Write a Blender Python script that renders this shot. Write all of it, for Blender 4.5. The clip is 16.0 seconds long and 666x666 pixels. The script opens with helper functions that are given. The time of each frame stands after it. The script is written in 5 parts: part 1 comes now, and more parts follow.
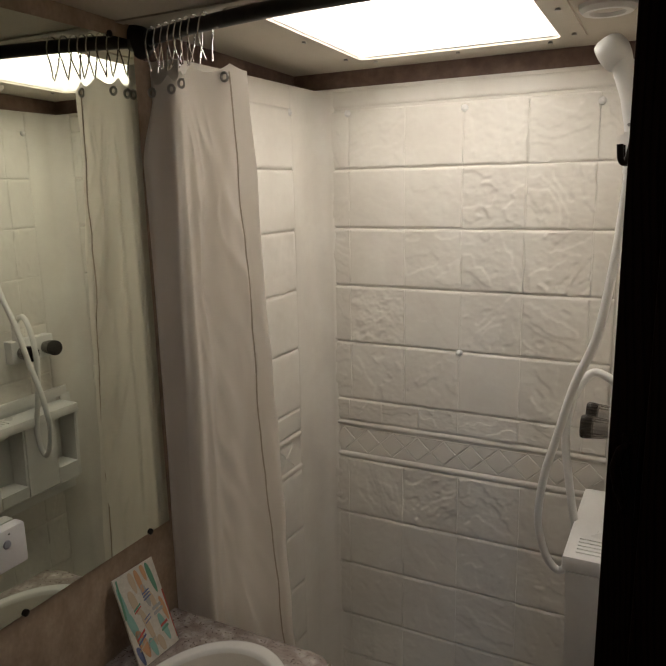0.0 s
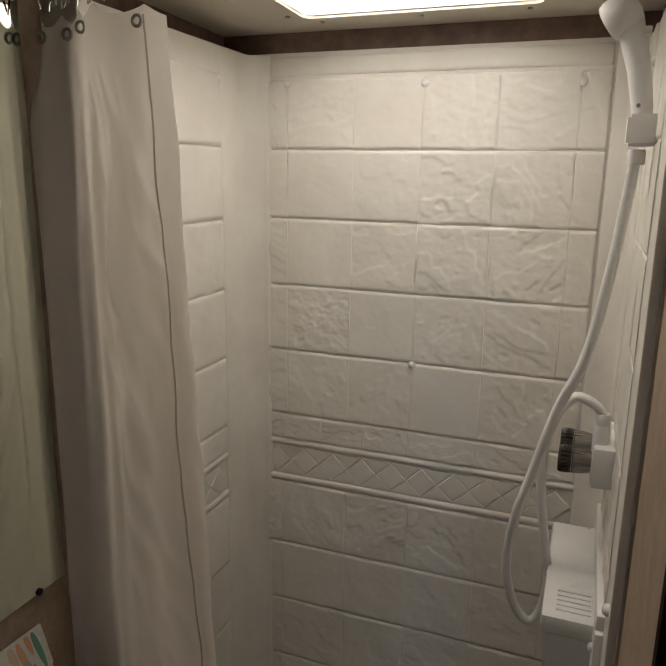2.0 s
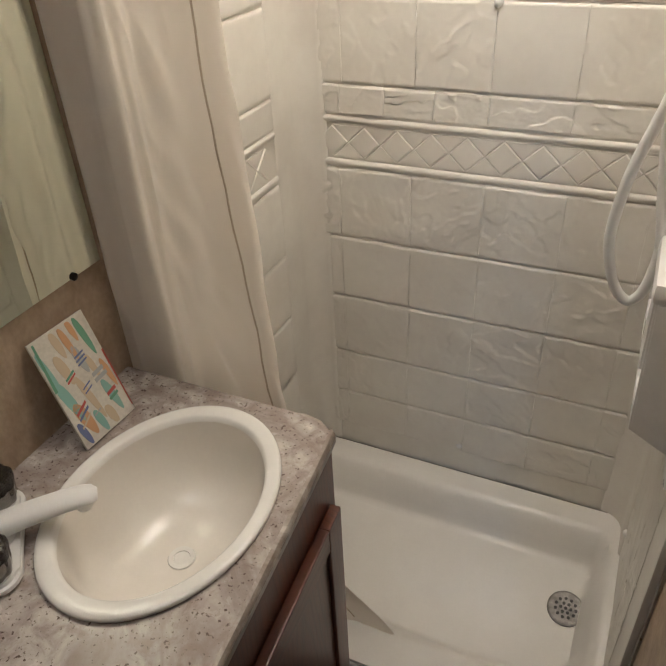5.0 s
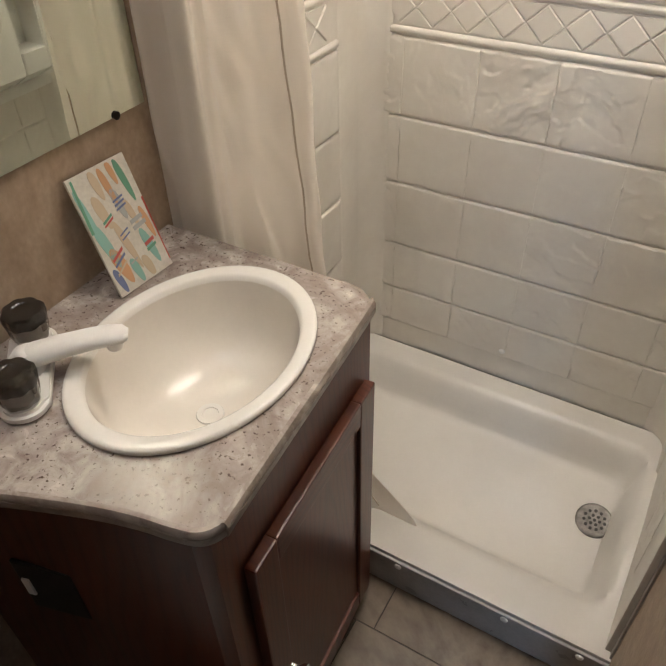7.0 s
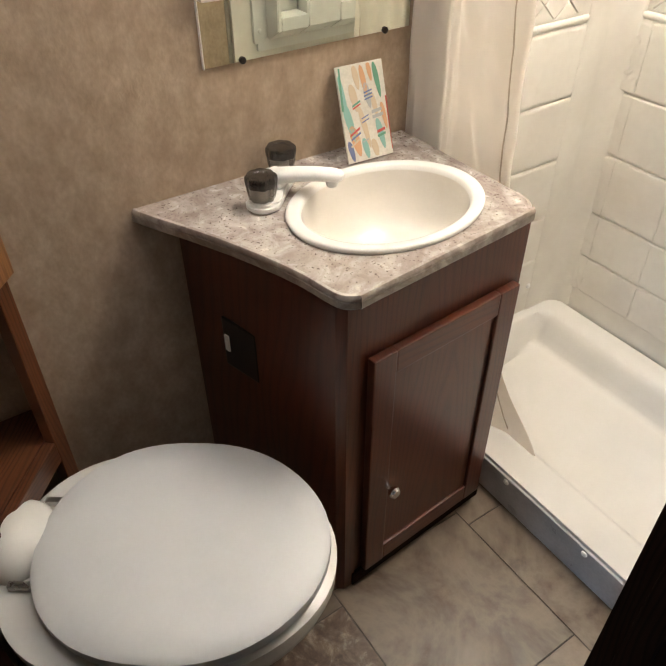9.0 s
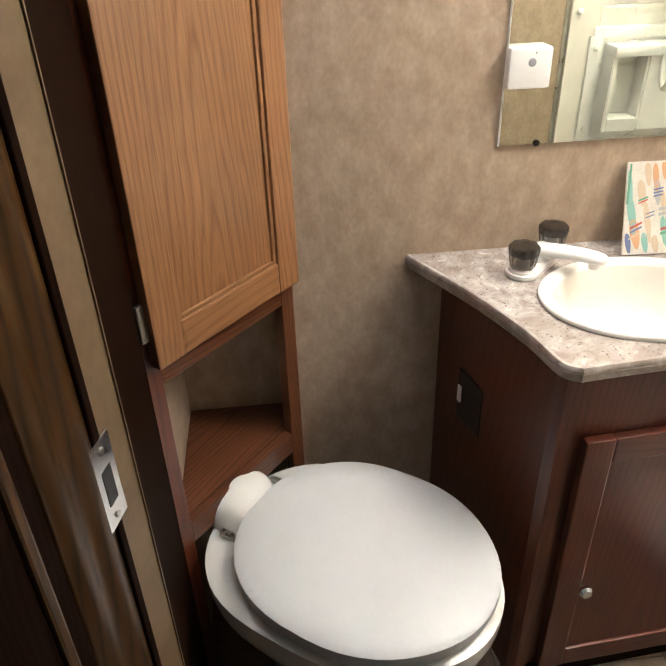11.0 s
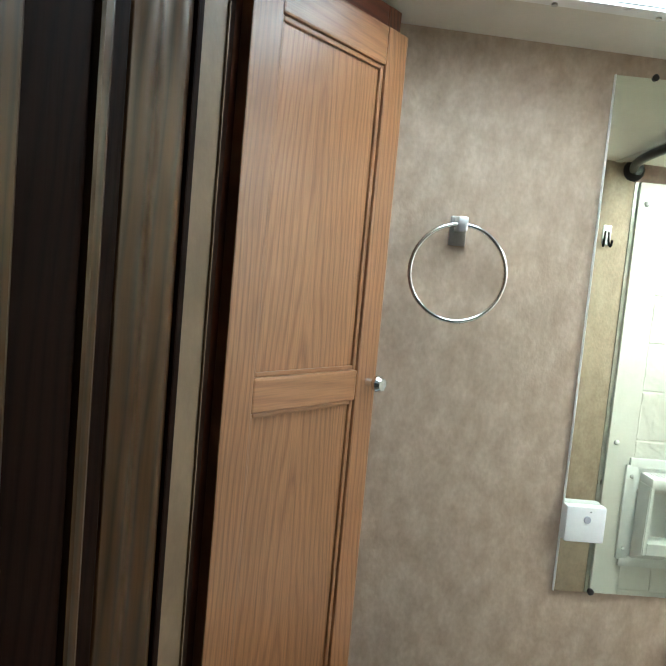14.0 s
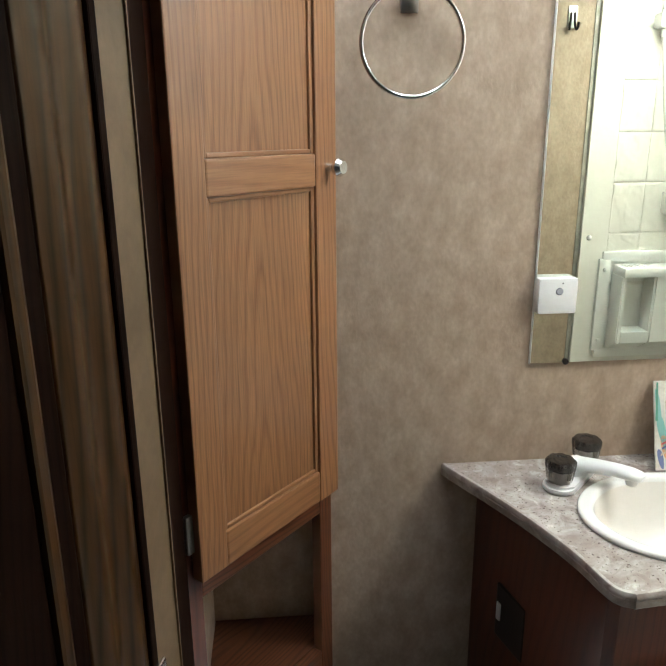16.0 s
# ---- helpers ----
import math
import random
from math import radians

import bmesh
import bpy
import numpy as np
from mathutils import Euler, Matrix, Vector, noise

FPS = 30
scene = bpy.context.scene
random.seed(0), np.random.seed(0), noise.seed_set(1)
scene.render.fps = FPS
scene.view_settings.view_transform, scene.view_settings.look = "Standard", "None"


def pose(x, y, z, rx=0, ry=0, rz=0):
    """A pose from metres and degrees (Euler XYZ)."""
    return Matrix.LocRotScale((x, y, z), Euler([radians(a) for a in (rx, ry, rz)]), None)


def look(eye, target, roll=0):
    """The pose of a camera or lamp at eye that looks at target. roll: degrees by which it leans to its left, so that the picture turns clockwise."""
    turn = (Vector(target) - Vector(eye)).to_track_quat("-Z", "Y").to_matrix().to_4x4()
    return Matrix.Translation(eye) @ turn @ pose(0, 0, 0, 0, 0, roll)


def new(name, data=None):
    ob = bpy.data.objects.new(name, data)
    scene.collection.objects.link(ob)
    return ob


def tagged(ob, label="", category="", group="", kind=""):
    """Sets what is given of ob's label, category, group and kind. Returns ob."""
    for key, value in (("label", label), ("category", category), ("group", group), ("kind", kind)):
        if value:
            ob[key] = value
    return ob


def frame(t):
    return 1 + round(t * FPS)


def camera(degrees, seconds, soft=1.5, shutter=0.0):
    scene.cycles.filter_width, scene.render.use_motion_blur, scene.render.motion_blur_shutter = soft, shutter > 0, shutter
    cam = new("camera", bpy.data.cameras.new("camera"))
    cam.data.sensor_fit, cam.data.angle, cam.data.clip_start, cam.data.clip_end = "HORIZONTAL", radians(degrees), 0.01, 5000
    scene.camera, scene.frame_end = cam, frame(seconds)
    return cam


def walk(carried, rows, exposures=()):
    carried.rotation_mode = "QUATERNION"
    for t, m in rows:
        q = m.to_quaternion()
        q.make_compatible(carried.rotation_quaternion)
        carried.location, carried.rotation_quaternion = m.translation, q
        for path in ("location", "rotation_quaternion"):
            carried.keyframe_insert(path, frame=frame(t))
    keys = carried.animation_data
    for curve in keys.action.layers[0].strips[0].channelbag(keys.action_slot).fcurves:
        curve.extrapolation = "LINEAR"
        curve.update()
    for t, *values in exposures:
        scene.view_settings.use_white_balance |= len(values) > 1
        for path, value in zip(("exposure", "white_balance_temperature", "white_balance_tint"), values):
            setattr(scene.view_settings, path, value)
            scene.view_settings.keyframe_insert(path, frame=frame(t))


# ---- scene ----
cam = camera(52.0, 16.0)
PATH = [
    (0, (0.375, 0.432, 1.658), (-0.522, 2.17, 1.241), -1.2),
    (0.5, (0.355, 0.468, 1.657), (-0.516, 2.232, 1.298), -1.8),
    (1, (0.309, 0.508, 1.653), (-0.458, 2.324, 1.31), -0.2),
    (1.5, (0.276, 0.553, 1.653), (-0.43, 2.384, 1.268), -0.8),
    (2, (0.244, 0.63, 1.653), (-0.441, 2.453, 1.198), 0.9),
    (2.5, (0.226, 0.682, 1.647), (-0.519, 2.475, 1.168), -1.0),
    (3, (0.213, 0.692, 1.641), (-0.58, 2.449, 1.11), -2.2),
    (3.5, (0.22, 0.717, 1.579), (-0.57, 2.417, 0.882), -2.2),
    (4, (0.207, 0.738, 1.537), (-0.539, 2.371, 0.656), -1.6),
    (4.2, (0.199, 0.751, 1.525), (-0.541, 2.343, 0.567), -2.3),
    (6.3, (0.171, 0.768, 1.406), (-0.55, 2.131, 0.132), -2.2),
    (6.5, (0.174, 0.769, 1.401), (-0.553, 2.108, 0.105), -2.4),
    (7, (0.185, 0.749, 1.376), (-0.597, 2.04, 0.063), -1.6),
    (7.5, (0.243, 0.712, 1.362), (-0.661, 1.924, 0.052), -4.4),
    (8, (0.334, 0.628, 1.355), (-0.62, 1.795, 0.04), -1.6),
    (8.5, (0.423, 0.57, 1.36), (-0.623, 1.677, 0.064), -0.2),
    (9, (0.509, 0.559, 1.366), (-0.77, 1.416, 0.089), -0.3),
    (9.5, (0.574, 0.584, 1.356), (-0.824, 1.29, 0.112), -1.9),
    (10, (0.614, 0.593, 1.342), (-0.872, 1.043, 0.082), -2.2),
    (10.2, (0.634, 0.6, 1.34), (-0.891, 0.946, 0.093), -2.7),
    (12.3, (0.663, 0.555, 1.432), (-1.236, 0.573, 0.805), 2.7),
    (12.5, (0.661, 0.543, 1.438), (-1.265, 0.567, 0.898), 2.9),
    (13, (0.663, 0.528, 1.472), (-1.299, 0.574, 1.09), 5.1),
    (13.5, (0.665, 0.519, 1.497), (-1.317, 0.58, 1.238), 5.1),
    (14, (0.669, 0.508, 1.533), (-1.322, 0.595, 1.365), 5.2),
    (14.5, (0.67, 0.498, 1.536), (-1.327, 0.591, 1.481), 4.4),
    (15, (0.669, 0.504, 1.519), (-1.323, 0.621, 1.392), 3.3),
    (15.5, (0.627, 0.502, 1.479), (-1.318, 0.686, 1.052), 1.3),
    (16, (0.666, 0.534, 1.418), (-1.247, 0.693, 0.855), -0.5),
]
walk(cam, [(t, look(eye, target, roll)) for t, eye, target, roll in PATH],
     exposures=[(0.0, -1.48, 6750, 13), (1.5, -1.66, 6750, 13), (3.0, -1.43, 6650, 10), (4.2, -0.70, 6800, 12), (6.3, -0.15, 6950, 14), (7.0, 0.02, 6900, 14), (8.0, 0.42, 6900, 14), (9.5, 1.08, 6850, 11), (10.2, 1.3, 6900, 13), (12.3, 1.40, 5400, 1), (13.0, 1.27, 5250, -3), (14.5, 0.82, 5300, -4), (15.3, 0.72, 5400, -2), (16.0, 0.88, 5700, 2)])

# ---- world and large lights ----
world = bpy.data.worlds.new("world")
scene.world = world
world.use_nodes = True
wn = world.node_tree.nodes
sky = wn.new("ShaderNodeTexSky")
sky.sky_type, sky.sun_disc, sky.sun_elevation, sky.sun_rotation = "NISHITA", False, radians(35), radians(160)
world.node_tree.links.new(sky.outputs[0], wn["Background"].inputs[0])
wn["Background"].inputs[1].default_value = 0.05


# ---- materials ----
def node_mat(name):
    m = bpy.data.materials.new(name)
    m.use_nodes = True
    n, l = m.node_tree.nodes, m.node_tree.links
    return m, n, l, n["Principled BSDF"]


def surface(name, a, b, scale=8.0, rough=0.5, bump=0.1, fine=120.0, stretch=(1, 1, 1), metal=0.0, coat=0.0, mottle=None, spread=0.12, grain=0.35):
    """Two-scale procedural surface: broad blotches between colours a and b, fine grain on top."""
    m, n, l, p = node_mat(name)
    co = n.new("ShaderNodeTexCoord")
    mp = n.new("ShaderNodeMapping")
    mp.inputs["Scale"].default_value = stretch
    l.new(co.outputs["Object"], mp.inputs[0])
    n1 = n.new("ShaderNodeTexNoise")
    n1.inputs["Scale"].default_value, n1.inputs["Detail"].default_value, n1.inputs["Roughness"].default_value = scale, 5, 0.6
    n2 = n.new("ShaderNodeTexNoise")
    n2.inputs["Scale"].default_value, n2.inputs["Detail"].default_value = fine, 3
    l.new(mp.outputs[0], n1.inputs["Vector"])
    l.new(mp.outputs[0], n2.inputs["Vector"])
    r1 = n.new("ShaderNodeValToRGB")
    r1.color_ramp.elements[0].position, r1.color_ramp.elements[1].position = 0.5 - spread, 0.5 + spread
    r1.color_ramp.elements[0].color, r1.color_ramp.elements[1].color = (*a, 1), (*b, 1)
    if mottle:
        e = r1.color_ramp.elements.new(0.5)
        e.color = (*mottle, 1)
    l.new(n1.outputs[0], r1.inputs[0])
    mx = n.new("ShaderNodeMix")
    mx.data_type, mx.blend_type = "RGBA", "MULTIPLY"
    mx.inputs[0].default_value = grain
    l.new(r1.outputs[0], mx.inputs[6])
    gr = n.new("ShaderNodeMapRange")
    gr.inputs["From Min"].default_value, gr.inputs["From Max"].default_value = 0.3, 0.7
    gr.inputs["To Min"].default_value, gr.inputs["To Max"].default_value = 0.75, 1.1
    l.new(n2.outputs[0], gr.inputs[0])
    l.new(gr.outputs[0], mx.inputs[7])
    l.new(mx.outputs[2], p.inputs["Base Color"])
    rr = n.new("ShaderNodeMapRange")
    rr.inputs["To Min"].default_value, rr.inputs["To Max"].default_value = max(0.02, rough - 0.08), min(1, rough + 0.08)
    l.new(n1.outputs[0], rr.inputs[0])
    l.new(rr.outputs[0], p.inputs["Roughness"])
    p.inputs["Metallic"].default_value = metal
    p.inputs["Coat Weight"].default_value = coat
    if bump:
        bp = n.new("ShaderNodeBump")
        bp.inputs["Strength"].default_value, bp.inputs["Distance"].default_value = bump, 0.002
        l.new(n2.outputs[0], bp.inputs["Height"])
        l.new(bp.outputs[0], p.inputs["Normal"])
    return m


def wood(name, dark, light, rough=0.38, along=(0, 0, 1), across=(0, 1, 0), middle=0.0, lines=120.0, slope=0.055, coat=0.15, gloss=0.5, pores=0.45, bump=0.2):
    """Flat-sawn timber: nested cathedral arches along the grain, fine dark pores on top."""
    m, n, l, p = node_mat(name)
    co = n.new("ShaderNodeTexCoord")
    oi = n.new("ShaderNodeObjectInfo")

    def math_node(op, a, b=None, c=None):
        k = n.new("ShaderNodeMath")
        k.operation = op
        for i, v in enumerate((a, b, c)):
            if v is None:
                continue
            if isinstance(v, (int, float)):
                k.inputs[i].default_value = v
            else:
                l.new(v, k.inputs[i])
        return k.outputs[0]

    def dot(vec):
        k = n.new("ShaderNodeVectorMath")
        k.operation = "DOT_PRODUCT"
        l.new(co.outputs["Object"], k.inputs[0])
        k.inputs[1].default_value = vec
        return k.outputs["Value"]
    u, w = dot(across), dot(along)
    shift = math_node("MULTIPLY_ADD", oi.outputs["Random"], 0.10, -0.05 - middle)
    u = math_node("ADD", u, shift)
    cm = n.new("ShaderNodeCombineXYZ")
    l.new(math_node("MULTIPLY", u, 9.0), cm.inputs[0])
    l.new(math_node("MULTIPLY", w, 1.3), cm.inputs[1])
    l.new(math_node("MULTIPLY", oi.outputs["Random"], 17.0), cm.inputs[2])
    warp = n.new("ShaderNodeTexNoise")
    warp.inputs["Scale"].default_value, warp.inputs["Detail"].default_value = 1.0, 3
    l.new(cm.outputs[0], warp.inputs["Vector"])
    r = math_node("SQRT", math_node("MULTIPLY_ADD", u, u, 0.0009))
    f = math_node("MULTIPLY_ADD", w, slope, r)
    f = math_node("MULTIPLY_ADD", warp.outputs[0], 0.075, f)
    fr = math_node("FRACT", math_node("MULTIPLY", f, lines))
    ramp = n.new("ShaderNodeValToRGB")
    e = ramp.color_ramp.elements
    mid = [0.5 * (a + b) for a, b in zip(dark, light)]
    e[0].position, e[0].color = 0.0, (*mid, 1)
    e[1].position, e[1].color = 1.0, (*mid, 1)
    for at, c in ((0.2, light), (0.62, light), (0.86, dark)):
        q = e.new(at)
        q.color = (*c, 1)
    l.new(fr, ramp.inputs[0])
    tone = n.new("ShaderNodeMapRange")
    tone.inputs["From Min"].default_value, tone.inputs["From Max"].default_value = 0.3, 0.7
    tone.inputs["To Min"].default_value, tone.inputs["To Max"].default_value = 0.86, 1.10
    l.new(warp.outputs[0], tone.inputs[0])
    t1 = n.new("ShaderNodeMix")
    t1.data_type, t1.blend_type = "RGBA", "MULTIPLY"
    t1.inputs[0].default_value = 1.0
    l.new(ramp.outputs[0], t1.inputs[6])
    l.new(tone.outputs[0], t1.inputs[7])
    cp = n.new("ShaderNodeCombineXYZ")
    l.new(math_node("MULTIPLY", u, 420.0), cp.inputs[0])
    l.new(math_node("MULTIPLY", w, 14.0), cp.inputs[1])
    pore = n.new("ShaderNodeTexNoise")
    pore.inputs["Scale"].default_value, pore.inputs["Detail"].default_value = 1.0, 3
    l.new(cp.outputs[0], pore.inputs["Vector"])
    pr = n.new("ShaderNodeMapRange")
    pr.inputs["From Min"].default_value, pr.inputs["From Max"].default_value = 0.35, 0.6
    pr.inputs["To Min"].default_value, pr.inputs["To Max"].default_value = 0.6, 1.08
    l.new(pore.outputs[0], pr.inputs[0])
    mx = n.new("ShaderNodeMix")
    mx.data_type, mx.blend_type = "RGBA", "MULTIPLY"
    mx.inputs[0].default_value = pores
    l.new(t1.outputs[2], mx.inputs[6])
    l.new(pr.outputs[0], mx.inputs[7])
    l.new(mx.outputs[2], p.inputs["Base Color"])
    rv = n.new("ShaderNodeMapRange")
    rv.inputs["To Min"].default_value, rv.inputs["To Max"].default_value = rough - 0.06, rough + 0.08
    l.new(pore.outputs[0], rv.inputs[0])
    l.new(rv.outputs[0], p.inputs["Roughness"])
    p.inputs["Specular IOR Level"].default_value = gloss
    p.inputs["Coat Weight"].default_value, p.inputs["Coat Roughness"].default_value = coat, 0.25
    bp = n.new("ShaderNodeBump")
    bp.inputs["Strength"].default_value, bp.inputs["Distance"].default_value = bump, 0.0008
    l.new(pore.outputs[0], bp.inputs["Height"])
    l.new(bp.outputs[0], p.inputs["Normal"])
    return m


def stone_print(name, light, mid, dark, scale, rough, contrast=0.12, vein=None, vein_scale=6.0, specks=None, speck_scale=180.0, swirl=0.5):
    """Printed stone: clouded base, ragged veins and scattered dark specks."""
    m, n, l, p = node_mat(name)
    co = n.new("ShaderNodeTexCoord")
    oi = n.new("ShaderNodeObjectInfo")
    ofs = n.new("ShaderNodeVectorMath")
    ofs.operation = "MULTIPLY_ADD"
    ofs.inputs[1].default_value = (1, 1, 1)
    l.new(co.outputs["Object"], ofs.inputs[0])
    l.new(oi.outputs["Random"], ofs.inputs[2])
    n1 = n.new("ShaderNodeTexNoise")
    n1.inputs["Scale"].default_value, n1.inputs["Detail"].default_value = scale, 9
    n1.inputs["Roughness"].default_value, n1.inputs["Distortion"].default_value = 0.66, swirl
    l.new(ofs.outputs[0], n1.inputs["Vector"])
    r1 = n.new("ShaderNodeValToRGB")
    e = r1.color_ramp.elements
    e[0].position, e[0].color = 0.5 - contrast, (*dark, 1)
    e[1].position, e[1].color = 0.5 + contrast, (*light, 1)
    e.new(0.5).color = (*mid, 1)
    l.new(n1.outputs[0], r1.inputs[0])
    colour = r1.outputs[0]
    if vein:
        n2 = n.new("ShaderNodeTexNoise")
        n2.inputs["Scale"].default_value, n2.inputs["Detail"].default_value = vein_scale, 6
        n2.inputs["Roughness"].default_value, n2.inputs["Distortion"].default_value = 0.6, 2.4 * swirl
        l.new(ofs.outputs[0], n2.inputs["Vector"])
        r2 = n.new("ShaderNodeValToRGB")
        v = r2.color_ramp.elements
        v[0].position, v[0].color = 0.40, (0, 0, 0, 1)
        v[1].position, v[1].color = 0.60, (0, 0, 0, 1)
        v.new(0.5).color = (0.75, 0.75, 0.75, 1)
        l.new(n2.outputs[0], r2.inputs[0])
        mv = n.new("ShaderNodeMix")
        mv.data_type = "RGBA"
        l.new(r2.outputs[0], mv.inputs[0])
        l.new(colour, mv.inputs[6])
        mv.inputs[7].default_value = (*vein, 1)
        colour = mv.outputs[2]
    if specks:
        n3 = n.new("ShaderNodeTexNoise")
        n3.inputs["Scale"].default_value, n3.inputs["Detail"].default_value = speck_scale, 2
        l.new(ofs.outputs[0], n3.inputs["Vector"])
        r3 = n.new("ShaderNodeMapRange")
        r3.inputs["From Min"].default_value, r3.inputs["From Max"].default_value = 0.62, 0.70
        l.new(n3.outputs[0], r3.inputs[0])
        ms = n.new("ShaderNodeMix")
        ms.data_type = "RGBA"
        l.new(r3.outputs[0], ms.inputs[0])
        l.new(colour, ms.inputs[6])
        ms.inputs[7].default_value = (*specks, 1)
        colour = ms.outputs[2]
    l.new(colour, p.inputs["Base Color"])
    rr = n.new("ShaderNodeMapRange")
    rr.inputs["To Min"].default_value, rr.inputs["To Max"].default_value = rough - 0.07, rough + 0.1
    l.new(n1.outputs[0], rr.inputs[0])
    l.new(rr.outputs[0], p.inputs["Roughness"])
    bp = n.new("ShaderNodeBump")
    bp.inputs["Strength"].default_value, bp.inputs["Distance"].default_value = 0.15, 0.001
    l.new(n1.outputs[0], bp.inputs["Height"])
    l.new(bp.outputs[0], p.inputs["Normal"])
    return m


def plain(name, col, rough=0.4, metal=0.0, alpha_trans=0.0, ior=1.45, emit=None):
    m, n, l, p = node_mat(name)
    p.inputs["Base Color"].default_value = (*col, 1)
    p.inputs["Roughness"].default_value, p.inputs["Metallic"].default_value = rough, metal
    p.inputs["Transmission Weight"].default_value, p.inputs["IOR"].default_value = alpha_trans, ior
    if emit:
        p.inputs["Emission Color"].default_value = (*emit[:3], 1)
        p.inputs["Emission Strength"].default_value = emit[3]
    return m


M_ABS = surface("moulded_white_plastic", (0.74, 0.70, 0.63), (0.80, 0.77, 0.70), 6, 0.46, 0.10, 60, grain=0.06)
M_TRAY = surface("tray_white_plastic", (0.70, 0.675, 0.625), (0.75, 0.725, 0.675), 4, 0.32, 0.05, 200, grain=0.06)
M_WHITE = surface("white_plastic", (0.78, 0.77, 0.74), (0.83, 0.82, 0.79), 9, 0.3, 0.03, 150, grain=0.06)
M_SEAT = surface("toilet_lid_plastic", (0.62, 0.62, 0.615), (0.66, 0.66, 0.655), 5, 0.40, 0.04, 200, grain=0.06)
M_PORC = surface("sink_plastic", (0.75, 0.73, 0.68), (0.79, 0.77, 0.72), 5, 0.18, 0.02, 150, grain=0.06)
M_PAPER = surface("mottled_wallpaper", (0.325, 0.234, 0.159), (0.485, 0.375, 0.273), 24, 0.6, 0.3, 110, (1, 1.2, 0.85), mottle=(0.403, 0.302, 0.213), spread=0.25, grain=0.45)
M_TRIM = surface("brown_strip_paper", (0.17, 0.105, 0.08), (0.24, 0.16, 0.125), 25, 0.6, 0.3, 90)
M_CEIL = surface("cream_ceiling_board", (0.60, 0.55, 0.46), (0.66, 0.61, 0.52), 3, 0.7, 0.15, 160, grain=0.06)
M_FLOOR = stone_print("stone_vinyl", (0.235, 0.170, 0.114), (0.122, 0.079, 0.049), (0.050, 0.030, 0.018), 7.5, 0.34, 0.16, vein=(0.26, 0.205, 0.15), vein_scale=3.0, swirl=0.35)
M_FLOOR_ROUGH = stone_print("mottled_stone_vinyl", (0.40, 0.34, 0.265), (0.185, 0.125, 0.080), (0.062, 0.034, 0.020), 20, 0.4, 0.12, vein=(0.07, 0.040, 0.024), vein_scale=9)
M_GROUT = surface("dark_grout", (0.05, 0.04, 0.032), (0.08, 0.065, 0.05), 40, 0.8, 0.3, 120)
M_CHERRY = wood("cherry_stain", (0.086, 0.0188, 0.0080), (0.122, 0.0290, 0.0118), 0.34, across=(0.25, 1, 0), middle=1.19, lines=80, pores=0.4)
M_OAK = wood("honey_oak", (0.222, 0.095, 0.037), (0.315, 0.146, 0.060), 0.33, across=(-0.754, 0.657, 0), middle=0.575, lines=100, slope=0.05, pores=0.55)
M_OAKY = wood("oak_across", (0.250, 0.110, 0.044), (0.315, 0.146, 0.060), 0.33, along=(-0.754, 0.657, 0), across=(0, 0, 1), middle=1.3, lines=60)
M_CHERRYY = wood("cherry_across", (0.082, 0.0180, 0.0076), (0.128, 0.031, 0.0125), 0.34, along=(0, 1, 0), across=(0, 0, 1), middle=0.4, lines=60, pores=0.3)
# Doorway woods: the shade they stand in is put into their dark colours.
M_JAMB = wood("jamb_oak_shaded", (0.016, 0.0062, 0.0014), (0.054, 0.0215, 0.0056), 0.33, across=(0.968, -0.251, 0), middle=0.03, lines=80, coat=0.0, gloss=0.30, pores=0.5, bump=0.06)
# Warm hall light is put into the highlight colour.
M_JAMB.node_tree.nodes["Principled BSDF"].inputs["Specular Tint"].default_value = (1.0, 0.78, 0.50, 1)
M_DARK = wood("dark_stain_shaded", (0.006, 0.0022, 0.0010), (0.013, 0.0048, 0.0023), 0.6, across=(1, 1, 0), coat=0.0, gloss=0.03)
M_BOARD = surface("dull_tan_board", (0.135, 0.083, 0.040), (0.185, 0.120, 0.063), 10, 0.55, 0.15, 90)
M_BROWN = wood("mid_brown_stain", (0.070, 0.022, 0.009), (0.135, 0.047, 0.020), 0.36, across=(-0.754, 0.657, 0), middle=0.7)
M_BROWNY = wood("mid_brown_across", (0.070, 0.022, 0.009), (0.135, 0.047, 0.020), 0.36, along=(-0.754, 0.657, 0), across=(0.657, 0.754, 1), middle=0.5)
M_COUNTER = stone_print("speckled_laminate", (0.58, 0.53, 0.485), (0.47, 0.42, 0.38), (0.28, 0.225, 0.20), 30, 0.24, 0.17, vein=(0.27, 0.215, 0.19), vein_scale=5.0, specks=(0.12, 0.085, 0.07), speck_scale=210)
M_EDGE = stone_print("laminate_edge", (0.52, 0.47, 0.42), (0.41, 0.355, 0.31), (0.22, 0.17, 0.145), 34, 0.3, 0.16, vein=(0.22, 0.17, 0.14), vein_scale=7)
M_CHROME = plain("chrome", (0.80, 0.80, 0.79), 0.2, 1.0)
M_STEEL = surface("dull_steel", (0.42, 0.40, 0.37), (0.55, 0.53, 0.50), 20, 0.3, 0.05, 300, metal=1.0)
M_DRAIN = surface("worn_drain_steel", (0.16, 0.15, 0.14), (0.26, 0.245, 0.23), 60, 0.38, 0.08, 300, metal=1.0)
M_BLACK = surface("black_paint", (0.010, 0.009, 0.008), (0.018, 0.016, 0.014), 30, 0.35, 0.05, 200)
M_BRONZE = plain("oiled_bronze", (0.03, 0.025, 0.022), 0.35, 0.8)
M_SMOKE = plain("smoked_acrylic", (0.36, 0.33, 0.29), 0.06, 0.0, 0.7, 1.49)
M_SMOKE_DARK = plain("dark_smoked_acrylic", (0.05, 0.040, 0.033), 0.07, 0.0, 0.6, 1.49)
